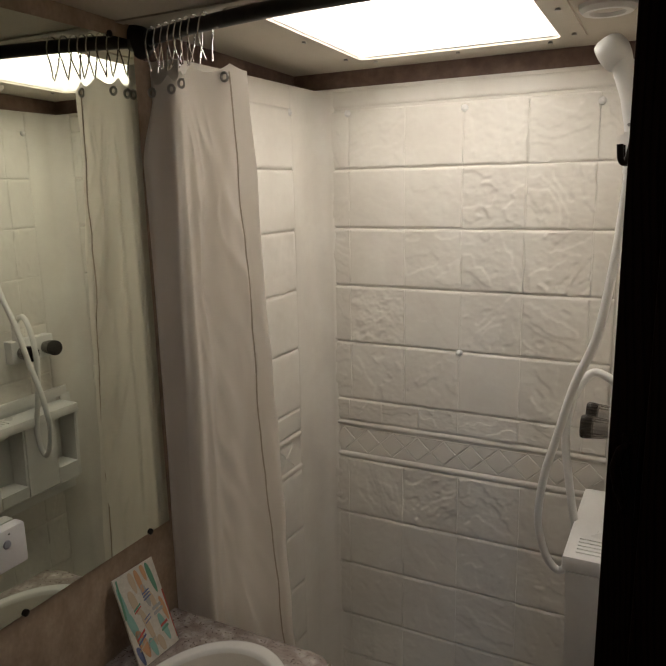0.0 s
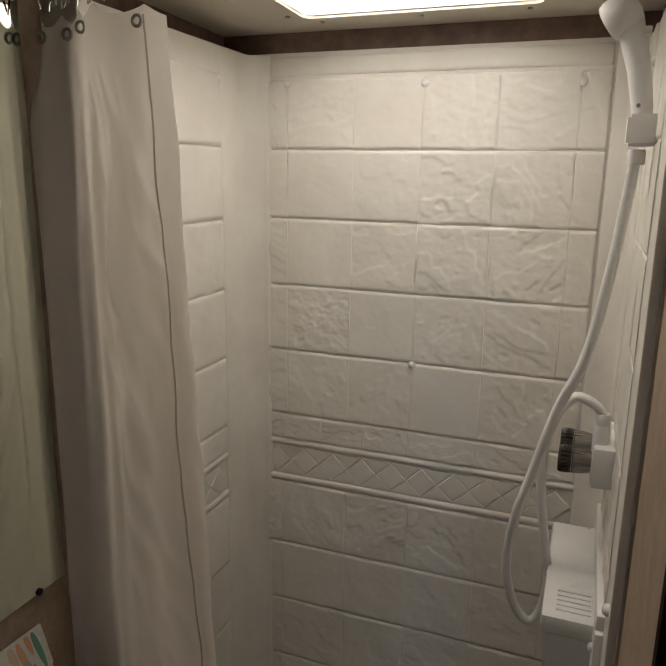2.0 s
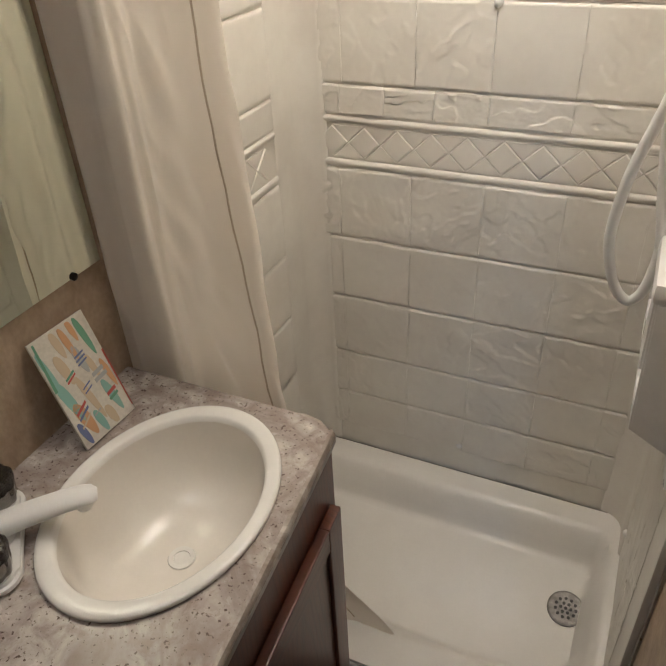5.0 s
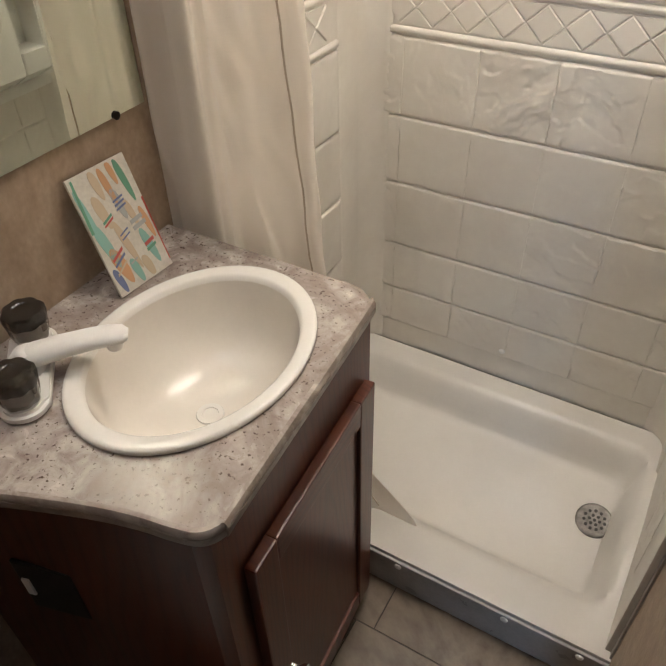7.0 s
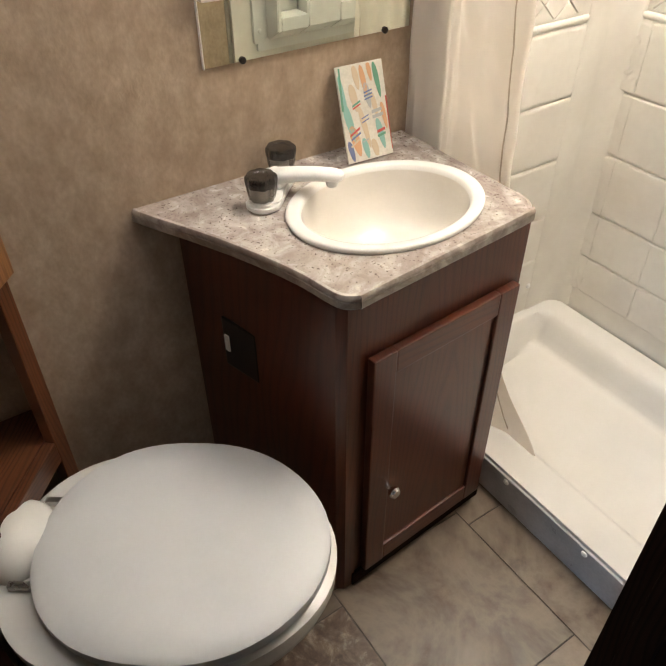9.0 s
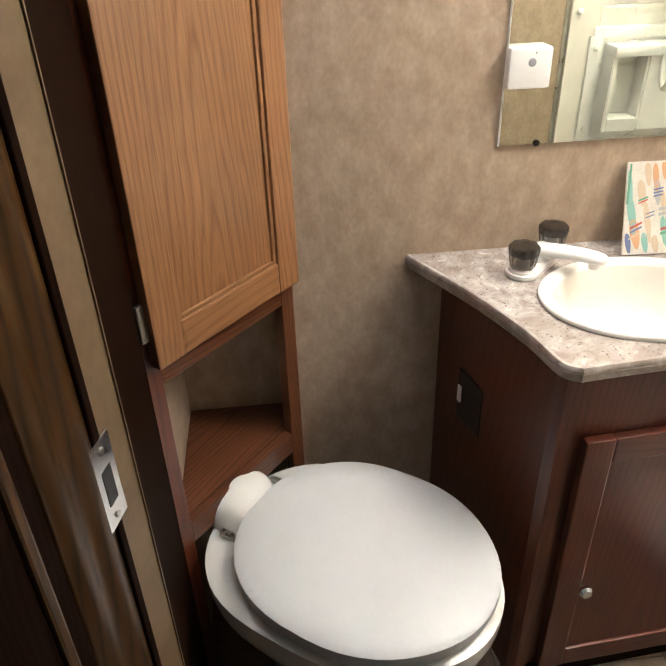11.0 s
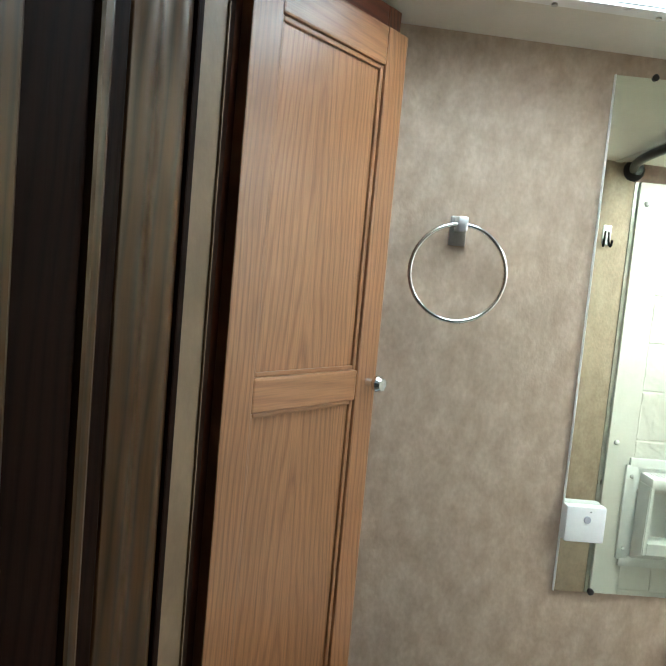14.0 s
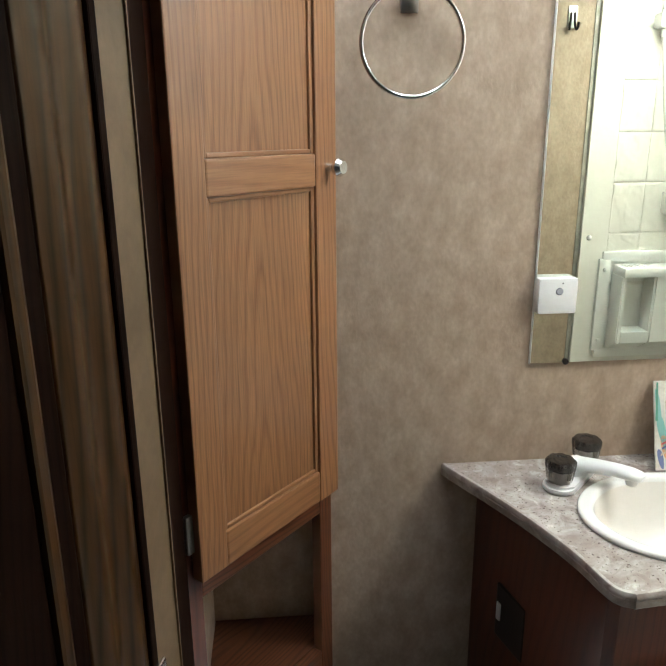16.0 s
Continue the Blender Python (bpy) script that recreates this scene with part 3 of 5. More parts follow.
def tray_mesh():
    bm = bmesh.new()
    X0, X1, Y0, Y1 = PL - 0.03, PR + 0.035, TRAY_Y, PB - 0.006
    nx, ny = 72, 56
    rows = []
    for j in range(ny + 1):
        row = []
        for i in range(nx + 1):
            x, y = X0 + (X1 - X0) * i / nx, Y0 + (Y1 - Y0) * j / ny
            f = smooth01((y - Y0) / 0.30)
            side = 0.072 + 0.068 * f
            cx = min(x - X0, X1 - x)
            r = []
            for d, h, flat, run in ((cx, side, 0.052, 0.055), (Y1 - y, 0.14, 0.05, 0.105), (y - Y0, 0.072, 0.085, 0.075)):
                r.append(h * (1 - smooth01((d - flat) / run)))
            h = max(r)
            # soften the inner corners
            p = (r[0] ** 3 + r[1] ** 3 + r[2] ** 3) ** (1 / 3)
            h = min(max(h, p), max(0.072, 0.072 + 0.068 * f) if h > 0.05 else 9)
            dd = math.hypot(x - 0.225, y - 1.768)
            z = max(0.031 + h, tray_floor(y) + 0.002 * smooth01(dd / 0.1))
            row.append(bm.verts.new((x, y, z)))
        rows.append(row)
    for j in range(ny):
        for i in range(nx):
            bm.faces.new((rows[j][i], rows[j][i + 1], rows[j + 1][i + 1], rows[j + 1][i]))
    lo = [bm.verts.new((v.co.x, v.co.y, 0.0)) for v in rows[0]]
    for i in range(nx):
        bm.faces.new((lo[i], lo[i + 1], rows[0][i + 1], rows[0][i]))
    return bm


tray = thing("shower_tray", (-0.06, 1.72, 0), "white moulded plastic shower tray with a rounded rim", "shower tray")
soft(part("basin", tray_mesh(), M_TRAY, tray), 50)
ap = part("apron", boxes((-0.50, 0.345, TRAY_Y - 0.008, TRAY_Y - 0.001, 0.001, 0.096), bevel=0.002), M_SILL, tray, "grey vinyl-faced apron strip")
for x in (-0.35, -0.098, 0.13, 0.275):
    soft(part("screw_cap", turned([(0.0075, 0), (0.0068, 0.003), (0.003, 0.005)], 14, Matrix.Translation((x, TRAY_Y - 0.008, 0.084)) @ pose(0, 0, 0, 90)), M_WHITE, tray))
DR = Matrix.Translation((0.225, 1.768, tray_floor(1.768) + 0.001)) @ pose(0, 0, 0, 12)
drain = part("drain", turned([(0.040, -0.004), (0.040, 0.003), (0.036, 0.0045), (0.001, 0.003)], 32, DR), M_DRAIN, tray, "round steel drain grate with holes")
for ring_r, cnt in ((0.0, 1), (0.011, 6), (0.022, 11)):
    for k in range(cnt):
        a = 6.28319 * k / cnt
        part("drain_hole", turned([(0.0038, 0), (0.0036, 0.0014)], 8, DR @ Matrix.Translation((ring_r * math.cos(a), ring_r * math.sin(a), 0.0032 + 0.00004 * ring_r * 1000))), M_BLACK, drain)

# ---- shower surround panels, tile pieces come last ----
surround = {}
surround["back"] = structure("shower_panel_back", boxes((-0.475, PR + 0.012, PB, WB, 0.165, 1.892), bevel=0.002), M_ABS, "white moulded plastic back panel with stone-tile relief", "shower panel")
surround["left"] = structure("shower_panel_left", boxes((WL, PL, 1.475, PB, 0.10, 1.892), bevel=0.002), M_ABS, "white moulded plastic side panel with stone-tile relief", "shower panel")
surround["right"] = structure("shower_panel_right", boxes((PR, WR - 0.001, 1.475, PB, 0.10, 1.892), bevel=0.002), M_ABS, "white moulded plastic faucet-side panel with tile relief", "shower panel")
structure("trim", boxes((WR - 0.004, WR, 1.462, 1.475, 0.0, 1.95), bevel=0.001), M_STEEL, "thin grey edge trim beside the shower panel", "trim")
structure("trim_side_left", boxes((WL, WL + 0.006, 1.46, WB, 1.892, 1.95)), M_TRIM, "brown papered strip above the shower panel", "trim")
structure("trim_side_right", boxes((WR - 0.006, WR, 1.46, WB, 1.892, 1.95)), M_TRIM, "brown papered strip above the shower panel", "trim")


def cove(xc, sx):
    """Rounded inner corner of the surround."""
    bm, pts = bmesh.new(), []
    r = 0.046
    for k in range(9):
        a = radians(90 * k / 8)
        pts.append((xc + sx * (0.0045 + r - r * math.cos(a)), PB - 0.0045 - r + r * math.sin(a)))
    pts = [(xc + sx * 0.0005, PB - 0.122), (xc + sx * 0.0045, PB - 0.117)] + pts + [(xc + sx * (0.0085 + r), PB - 0.0005)]
    col = [(bm.verts.new((x, y, 0.172)), bm.verts.new((x, y, 1.888))) for x, y in pts]
    for a, b in zip(col, col[1:]):
        bm.faces.new((a[0], a[1], b[1], b[0]) if sx < 0 else (a[0], b[0], b[1], a[1]))
    return bm


soft(structure("shower_panel_cove_left", cove(PL, 1), M_ABS, "smooth rounded white corner of the shower panels", "shower panel"), 50)
soft(structure("shower_panel_cove_right", cove(PR, -1), M_ABS, "smooth rounded white corner of the shower panels", "shower panel"), 50)

# ---- curtain rod, rings, curtain ----
rod = thing("curtain_rod", (WL, 1.45, 1.925), "black bowed metal shower curtain rod", "curtain rod")
ROD = [(WL + 0.005, 1.452, 1.925), (-0.45, 1.43, 1.925), (-0.36, 1.408, 1.925), (-0.2, 1.385, 1.925), (-0.05, 1.378, 1.925), (0.1, 1.385, 1.925), (0.22, 1.41, 1.925), (WR - 0.004, 1.452, 1.925)]
soft(part("pole", tube(ROD, 0.0125, 14), M_BLACK, rod), 50)
for xw, s in ((WL + 0.0005, 1), (WR - 0.0045, -1)):
    soft(part("flange", turned([(0.032, 0), (0.030, 0.008), (0.02, 0.016), (0.017, 0.03)], 24, Matrix.Translation((xw, 1.452, 1.925)) @ pose(0, 0, 0, 0, 90 * s)), M_BLACK, rod), 40)


def rod_y(x):
    P = sorted(ROD)
    for a, b in zip(P, P[1:]):
        if a[0] <= x <= b[0]:
            return a[1] + (b[1] - a[1]) * (x - a[0]) / (b[0] - a[0])
    return 1.45


ring_x = [-0.495, -0.472, -0.452, -0.432, -0.415, -0.398, -0.378, -0.352]
for k, x in enumerate(ring_x):
    y = rod_y(x)
    rg = thing("curtain_ring", (x, y, 1.91), "chrome wire hook holding the shower curtain", "curtain hook", "hooks on the curtain rod")
    sw = 0.006 * math.sin(k * 2.1)
    pts = [(x + sw - 0.004, y - 0.004, 1.868), (x - 0.004, y - 0.012, 1.893), (x - 0.002, y - 0.0165, 1.915), (x, y - 0.008, 1.9395), (x, y + 0.006, 1.9405), (x + 0.002, y + 0.0165, 1.92), (x + 0.003, y + 0.012, 1.895), (x + sw + 0.003, y + 0.004, 1.866)]
    soft(part("wire", tube(pts, 0.0014, 6, smooth=4), M_CHROME, rg), 60)


# plan of the folds: place along the cloth, x and y at the rings, x and y at counter height
FOLDS = [(0.0, -0.512, 1.456, -0.5295, 1.434), (0.06, -0.505, 1.448, -0.519, 1.430), (0.15, -0.494, 1.455, -0.503, 1.444), (0.26, -0.480, 1.464, -0.478, 1.463), (0.36, -0.467, 1.466, -0.456, 1.466), (0.48, -0.452, 1.462, -0.434, 1.460), (0.58, -0.438, 1.454, -0.414, 1.451), (0.67, -0.418, 1.446, -0.388, 1.442), (0.78, -0.388, 1.449, -0.346, 1.450), (0.88, -0.355, 1.468, -0.303, 1.476), (1.0, -0.324, 1.480, -0.276, 1.486)]


def fold_at(s, k):
    s = min(1.0, max(0.0, s))
    n = len(FOLDS)
    i = max(j for j in range(n - 1) if FOLDS[j][0] <= s)
    t = (s - FOLDS[i][0]) / (FOLDS[i + 1][0] - FOLDS[i][0])
    a, b, c, d = (FOLDS[min(max(i + j, 0), n - 1)] for j in (-1, 0, 1, 2))
    q = [0.5 * (2 * b[m] + (c[m] - a[m]) * t + (2 * a[m] - 5 * b[m] + 4 * c[m] - d[m]) * t * t + (3 * b[m] - a[m] - 3 * c[m] + d[m]) * t ** 3) for m in (1, 2, 3, 4)]
    kx = k if s > 0.5 else min(k, 1.0)
    if s < 0.2:
        kx = smooth01(k * 6)
    ky = smooth01(k * 6) if s < 0.2 else min(k, 1.0)
    return q[0] + (q[2] - q[0]) * kx, q[1] + (q[3] - q[1]) * ky


def curtain_point(s, z):
    """Hanging cloth: s runs along the hem, z is the height."""
    k = 1.872 - z
    drop = (0.014 * abs(math.sin(s * 3.14159 * 4.5)) + 0.03 * max(0, 0.5 - s)) * (1 - smooth01(k * 4))
    x, y = fold_at(s + 0.014 * math.sin(4 * k + 2) * s * (1 - s) * 4, k)
    # soft pleats, then pulled wrinkles on the wide front face
    y += 0.0042 * math.sin(6.28319 * (5.3 * s + 0.35 * k)) * smooth01(k * 3)
    face = smooth01((s - 0.50) / 0.16) * (1 - 0.8 * smooth01((s - 0.86) / 0.04))
    wr = noise.noise(Vector((s * 8.0 + z * 1.2, z * 3.6 - s * 2.0, 1.3)))
    fine = noise.noise(Vector((s * 13.0 - z * 3.0, z * 15.0 + s * 10.0, 9.1)))
    rid = 0.5 - abs(noise.noise(Vector((s * 6.0 - z * 3.0, z * 9.0 + s * 9.0, 4.0))))
    y += (0.016 * wr + 0.012 * rid + 0.005 * fine) * face * smooth01(k * 6) + 0.004 * wr * smooth01(k * 6)
    x += 0.004 * face * noise.noise(Vector((s * 5.0, z * 9.0, 7.7)))
    y += max(0.0, 1.437 - y) * smooth01((0.98 - z) / 0.14)
    # the loose corner lies out over the tray rim
    f = smooth01((0.36 - z) / 0.26) * smooth01((s - 0.62) / 0.38)
    x += 0.150 * f ** 1.9
    y += 0.05 * smooth01((0.80 - z) / 0.45) * smooth01((s - 0.55) / 0.4)
    z = max(z, 0.122 - 0.03 * f)
    x += 0.0012 * smooth01((s - 0.8) / 0.2) * math.sin(z * 38)
    return Vector((x, y, z - drop))


def curtain_mesh(s0, s1, ns, off=0.0):
    bm, nz = bmesh.new(), 150
    rows = []
    for j in range(nz + 1):
        z = 1.872 - 1.752 * j / nz
        rows.append([bm.verts.new(curtain_point(s0 + (s1 - s0) * i / ns, z) + Vector((0, -off, 0))) for i in range(ns + 1)])
    for a, b in zip(rows, rows[1:]):
        for i in range(ns):
            bm.faces.new((a[i], b[i], b[i + 1], a[i + 1]))
    return bm


cur = thing("shower_curtain", (-0.4, 1.47, 0.12), "cream-white cloth shower curtain drawn aside in folds", "shower curtain")
soft(part("cloth", curtain_mesh(0, 1, 170), M_CLOTH, cur), 80)
soft(part("hem", tube([curtain_point(0.88, 1.86 - 1.72 * q / 60) + Vector((0.001, -0.0015, 0)) for q in range(61)], 0.0014, 6, smooth=1), M_HEM, cur, "brown stitched hem line"), 80)
gr = [p for p in [curtain_point(s, 1.855) for s in (0.05, 0.28, 0.5, 0.86)]]
for p in gr:
    soft(part("grommet", tube([(p.x + 0.007 * math.cos(a), p.y - 0.004, p.z + 0.007 * math.sin(a)) for a in [6.28319 * q / 12 for q in range(12)]], 0.0024, 8, True, 2), M_STEEL, cur, "brass-grey eyelet"), 60)

# ---- shower fittings ----
valve = thing("shower_faucet", (PR, 1.78, 1.20), "white plastic shower faucet with two smoked acrylic knobs", "faucet")
soft(part("body", boxes((PR - 0.034, PR + 0.001, 1.715, 1.865, 1.170, 1.239), bevel=0.008), M_WHITE, valve), 40)


def knob(m, parent, r=0.023, h=0.052, lobes=8):
    """Fluted smoked acrylic knob: pale skirt, dark crown, white core."""
    def shell(rows, seg=64):
        bm, loops = bmesh.new(), []
        for rr, hh in rows:
            ring = []
            for i in range(seg):
                a = 6.28319 * i / seg
                f = 1 - 0.085 * (0.5 + 0.5 * math.cos(lobes * a)) ** 2
                ring.append(bm.verts.new((r * rr * f * math.cos(a), r * rr * f * math.sin(a), h * hh)))
            loops.append(ring)
        for a, b in zip(loops, loops[1:]):
            for i in range(seg):
                bm.faces.new((a[i], a[(i + 1) % seg], b[(i + 1) % seg], b[i]))
        bm.faces.new(loops[0][::-1])
        bm.faces.new(loops[-1])
        bm.transform(m)
        return bm
    k = soft(part("knob", shell(((0.60, 0), (0.80, 0.05), (0.90, 0.35), (0.94, 0.60))), M_SMOKE, parent, "pale smoked acrylic knob skirt"), 30)
    soft(part("core", turned([(0.011, -0.006), (0.011, h * 0.45), (0.008, h * 0.56)], 16, m), M_WHITE, k), 40)
    soft(part("crown", shell(((0.945, 0.605), (1.0, 0.80), (0.98, 0.93), (0.88, 1.0), (0.5, 1.02), (0.42, 0.985))), M_SMOKE_DARK, k, "dark fluted crown"), 30)
    return k


for yy in (1.748, 1.832):
    knob(Matrix.Translation((PR - 0.033, yy, 1.202)) @ pose(0, 0, 0, 0, -90), valve, lobes=18)
soft(part("outlet", turned([(0.013, 0), (0.013, 0.04), (0.010, 0.052)], 16, Matrix.Translation((0.287, 1.745, 1.222))), M_WHITE, valve), 40)
hose = thing("shower_hose", (0.21, 1.73, 0.90), "off-white ribbed shower hose hanging in a loop", "hose")
HOSE = [(0.287, 1.745, 1.268), (0.283, 1.744, 1.290), (0.264, 1.741, 1.307), (0.240, 1.740, 1.310), (0.217, 1.736, 1.278), (0.205, 1.735, 1.237), (0.200, 1.735, 1.174), (0.214, 1.735, 1.07), (0.226, 1.732, 1.0), (0.225, 1.73, 0.958), (0.217, 1.73, 0.918), (0.202, 1.73, 0.901), (0.184, 1.727, 0.915), (0.168, 1.724, 0.952), (0.158, 1.72, 1.010), (0.167, 1.71, 1.101), (0.188, 1.70, 1.186), (0.218, 1.69, 1.303), (0.251, 1.68, 1.394), (0.274, 1.668, 1.54), (0.288, 1.654, 1.690)]
soft(part("tube", tube(HOSE, 0.0078, 12, smooth=6), M_WHITE, hose), 70)
for p, q in ((HOSE[0], 0.0), (HOSE[-1], -0.020)):
    soft(part("end_nut", turned([(0.0105, 0), (0.0115, 0.003), (0.0115, 0.017), (0.0100, 0.020)], 12, Matrix.Translation((p[0], p[1], p[2] + q))), M_WHITE, hose, "ridged white end nut"), 30)
hs = thing("hand_shower", (0.29, 1.65, 1.70), "white plastic hand shower in a wall holder", "shower head")
soft(part("handle", loft([((0.291, 1.652, 1.700), 0.0115, 0.0115), ((0.288, 1.653, 1.745), 0.0135, 0.0135), ((0.280, 1.654, 1.79), 0.0145, 0.0145), ((0.268, 1.656, 1.832), 0.0165, 0.0165), ((0.260, 1.657, 1.852), 0.020, 0.020), ((0.254, 1.657, 1.866), 0.015, 0.015)]), M_WHITE, hs), 60)
soft(part("head", turned([(0.008, 0.026), (0.018, 0.0225), (0.0245, 0.014), (0.0265, 0.003), (0.0262, -0.010), (0.0235, -0.0165), (0.0205, -0.0175), (0.004, -0.0165)], 28, Matrix.Translation((0.250, 1.656, 1.857)) @ pose(0, 0, 0, 14, 58, 0)), M_WHITE, hs), 50)
soft(part("pause_button", turned([(0.0055, -0.022), (0.0062, -0.020), (0.0062, 0.020), (0.0055, 0.022)], 14, Matrix.Translation((0.268, 1.655, 1.838)) @ pose(0, 0, 0, 0, 90)), M_WHITE, hs), 40)
part("screw", turned([(0.003, 0), (0.0026, 0.001)], 10, Matrix.Translation((0.283, 1.6405, 1.745)) @ pose(0, 0, 0, 90)), M_STEEL, hs)
hd = thing("shower_holder", (PR, 1.65, 1.70), "white plastic wall bracket for the hand shower", "bracket")
soft(part("bracket", prism([(0.272, 1.632), (0.306, 1.628), (PR + 0.001, 1.63), (PR + 0.001, 1.68), (0.300, 1.676), (0.272, 1.670)], 1.694, 1.734, 0.004), M_WHITE, hd), 40)

# moulded caddy on the faucet wall
cad = thing("shower_caddy", (PR, 1.73, 0.72), "white moulded plastic shower caddy with shelves and side recesses", "shower caddy")
fl = bmesh.new()
CF = [(1.537, 1.575), (1.885, 1.925)]
for ya, yb in CF:
    box(fl, PR - 0.012, PR + 0.002, ya, yb, 0.735, 1.035, bevel=0.005)
box(fl, PR - 0.0118, PR + 0.002, 1.547, 1.915, 1.026, 1.058, bevel=0.006)
box(fl, PR - 0.0118, PR + 0.002, 1.547, 1.915, 0.712, 0.744, bevel=0.006)
box(fl, PR - 0.004, PR + 0.001, 1.57, 1.89, 0.735, 1.03)
soft(part("flange", fl, M_WHITE, cad, "rounded flange frame"), 40)
soft(part("shelf", boxes((0.224, PR - 0.003, 1.583, 1.890, 0.986, 1.017), bevel=0.009), M_WHITE, cad, "ribbed top shelf"), 40)
SLANT = [(0.231, 0.99), (0.238, 0.776), (PR - 0.003, 0.736), (PR - 0.003, 0.99)]
soft(part("side_panel", side_prism(SLANT, 1.584, 1.598, 0.003), M_WHITE, cad), 40)
soft(part("side_panel", side_prism(SLANT, 1.876, 1.889, 0.003), M_WHITE, cad), 40)
soft(part("centre_block", side_prism([(0.233, 0.989), (0.2385, 0.778), (PR - 0.003, 0.738), (PR - 0.003, 0.989)], 1.688, 1.806, 0.006), M_WHITE, cad, "flat centre block between two recesses"), 40)
soft(part("bottom_shelf", side_prism([(0.2365, 0.812), (0.238, 0.777), (PR - 0.003, 0.737), (PR - 0.003, 0.812)], 1.597, 1.689, 0.002), M_WHITE, cad, "floor of the larger recess"), 40)
soft(part("bottom_shelf", side_prism([(0.2365, 0.826), (0.238, 0.777), (PR - 0.003, 0.737), (PR - 0.003, 0.826)], 1.805, 1.877, 0.002), M_WHITE, cad, "floor of the smaller recess"), 40)
for k in range(5):
    part("rib", boxes((0.245, 0.295, 1.602 + k * 0.013, 1.607 + k * 0.013, 1.0165, 1.0195), bevel=0.001), M_WHITE, cad)
for yy, zz in ((1.556, 1.0), (1.556, 0.77), (1.905, 1.0), (1.905, 0.77)):
    soft(part("screw_cap", turned([(0.007, 0), (0.006, 0.004), (0.002, 0.006)], 12, Matrix.Translation((PR - 0.012, yy, zz)) @ pose(0, 0, 0, 0, -90)), M_WHITE, cad))

# dark double robe hooks on the wall beside the doorway
for yy, zz in ((1.395, 1.695), (1.215, 1.677)):
    h = thing("robe_hook", (WR, yy, zz + 0.03), "dark bronze double robe hook on a light metal plate", "hook", "hooks beside the doorway")
    soft(part("plate", boxes((WR - 0.004, WR + 0.001, yy - 0.013, yy + 0.013, zz + 0.004, zz + 0.062), bevel=0.003), M_SATIN, h, "light metal backplate"), 40)
    for dy in (-0.010, 0.010):
        soft(part("prong", tube([(WR - 0.003, yy + dy * 0.5, zz + 0.045), (WR - 0.006, yy + dy * 0.7, zz + 0.014), (WR - 0.010, yy + dy, zz), (WR - 0.0145, yy + dy * 1.2, zz + 0.003), (WR - 0.016, yy + dy * 1.3, zz + 0.018)], 0.0033, 10), M_BRONZE, h), 60)

# ---- vanity ----
van = thing("vanity_cabinet", (-0.33, 1.2, 0), "dark cherry-stained vanity cabinet with one panelled door", "vanity cabinet")
FX = -0.160
VM = Matrix.Translation((FX, 1.424, 0)) @ pose(0, 0, 0, 0, 0, 3.9) @ Matrix.Translation((-FX, -1.424, 0))


def vfront(bm):
    bm.transform(VM)
    return bm


vb = prism([(WL + 0.001, 0.922), (-0.147, 1.001), (-0.133, 1.014), (FX, 1.424), (WL + 0.001, 1.424)], 0.0, 0.766)
bmesh.ops.delete(vb, geom=[f for f in vb.faces if f.normal.z > 0.9], context="FACES")
part("body", vb, M_CHERRY, van)
part("corner_post", prism([(-0.158, 0.994), (-0.140, 0.998), (-0.128, 1.012), (-0.130, 1.038), (-0.137, 1.038), (-0.135, 1.016), (-0.148, 1.004)], 0.0, 0.765, 0.001), M_CHERRY, van, "rounded corner post")
DX0, DX1, DY0, DY1, DZ0, DZ1 = FX, FX + 0.019, 1.055, 1.403, 0.045, 0.642
vd = part("door", vfront(boxes((DX0 + 0.0005, DX1 - 0.007, DY0 + 0.045, DY1 - 0.045, DZ0 + 0.045, DZ1 - 0.045))), M_CHERRY, van, "recessed-panel cherry door")
for nm, r, mt in (("stile", (DX0 + 0.001, DX1, DY0, DY0 + 0.050, DZ0, DZ1), M_CHERRY), ("stile", (DX0 + 0.001, DX1, DY1 - 0.050, DY1, DZ0, DZ1), M_CHERRY), ("rail", (DX0 + 0.001, DX1 - 0.0006, DY0 + 0.050, DY1 - 0.050, DZ1 - 0.050, DZ1), M_CHERRYY), ("rail", (DX0 + 0.001, DX1 - 0.0006, DY0 + 0.050, DY1 - 0.050, DZ0, DZ0 + 0.050), M_CHERRYY)):
    part(nm, vfront(boxes(r, bevel=0.003)), mt, vd)
soft(part("door_knob", turned([(0.006, 0), (0.005, 0.012), (0.011, 0.018), (0.013, 0.024), (0.009, 0.030)], 16, VM @ Matrix.Translation((DX1, 1.099, 0.303)) @ pose(0, 0, 0, 0, 90)), M_CHROME, vd, "small chrome knob"), 40)
# Dark strip drawn for the shade of the toe gap below the door.
part("toe_strip", vfront(boxes((FX, FX + 0.008, 1.03, 1.42, 0.0, 0.04), bevel=0.002)), M_DARK, van)
# dark outlet panel with a light switch in the side of the cabinet
ang = math.degrees(math.atan2(1.008 - 0.914, 0.35))
side = Matrix.Translation((-0.385, 0.914 + 0.15 * (0.094 / 0.35), 0.53)) @ pose(0, 0, 0, 0, 0, ang)
sp = thing("switch_plate", side.translation, "black switch plate with a small white rocker", "switch")
bm = boxes((-0.045, 0.045, -0.006, 0.0, -0.058, 0.058), bevel=0.003)
bm.transform(side)
part("plate", bm, M_BLACK, sp)
bm = boxes((-0.039, -0.027, -0.009, -0.005, -0.018, 0.020), bevel=0.0015)
bm.transform(side)
part("rocker", bm, M_WHITE, sp, "small white rocker switch")


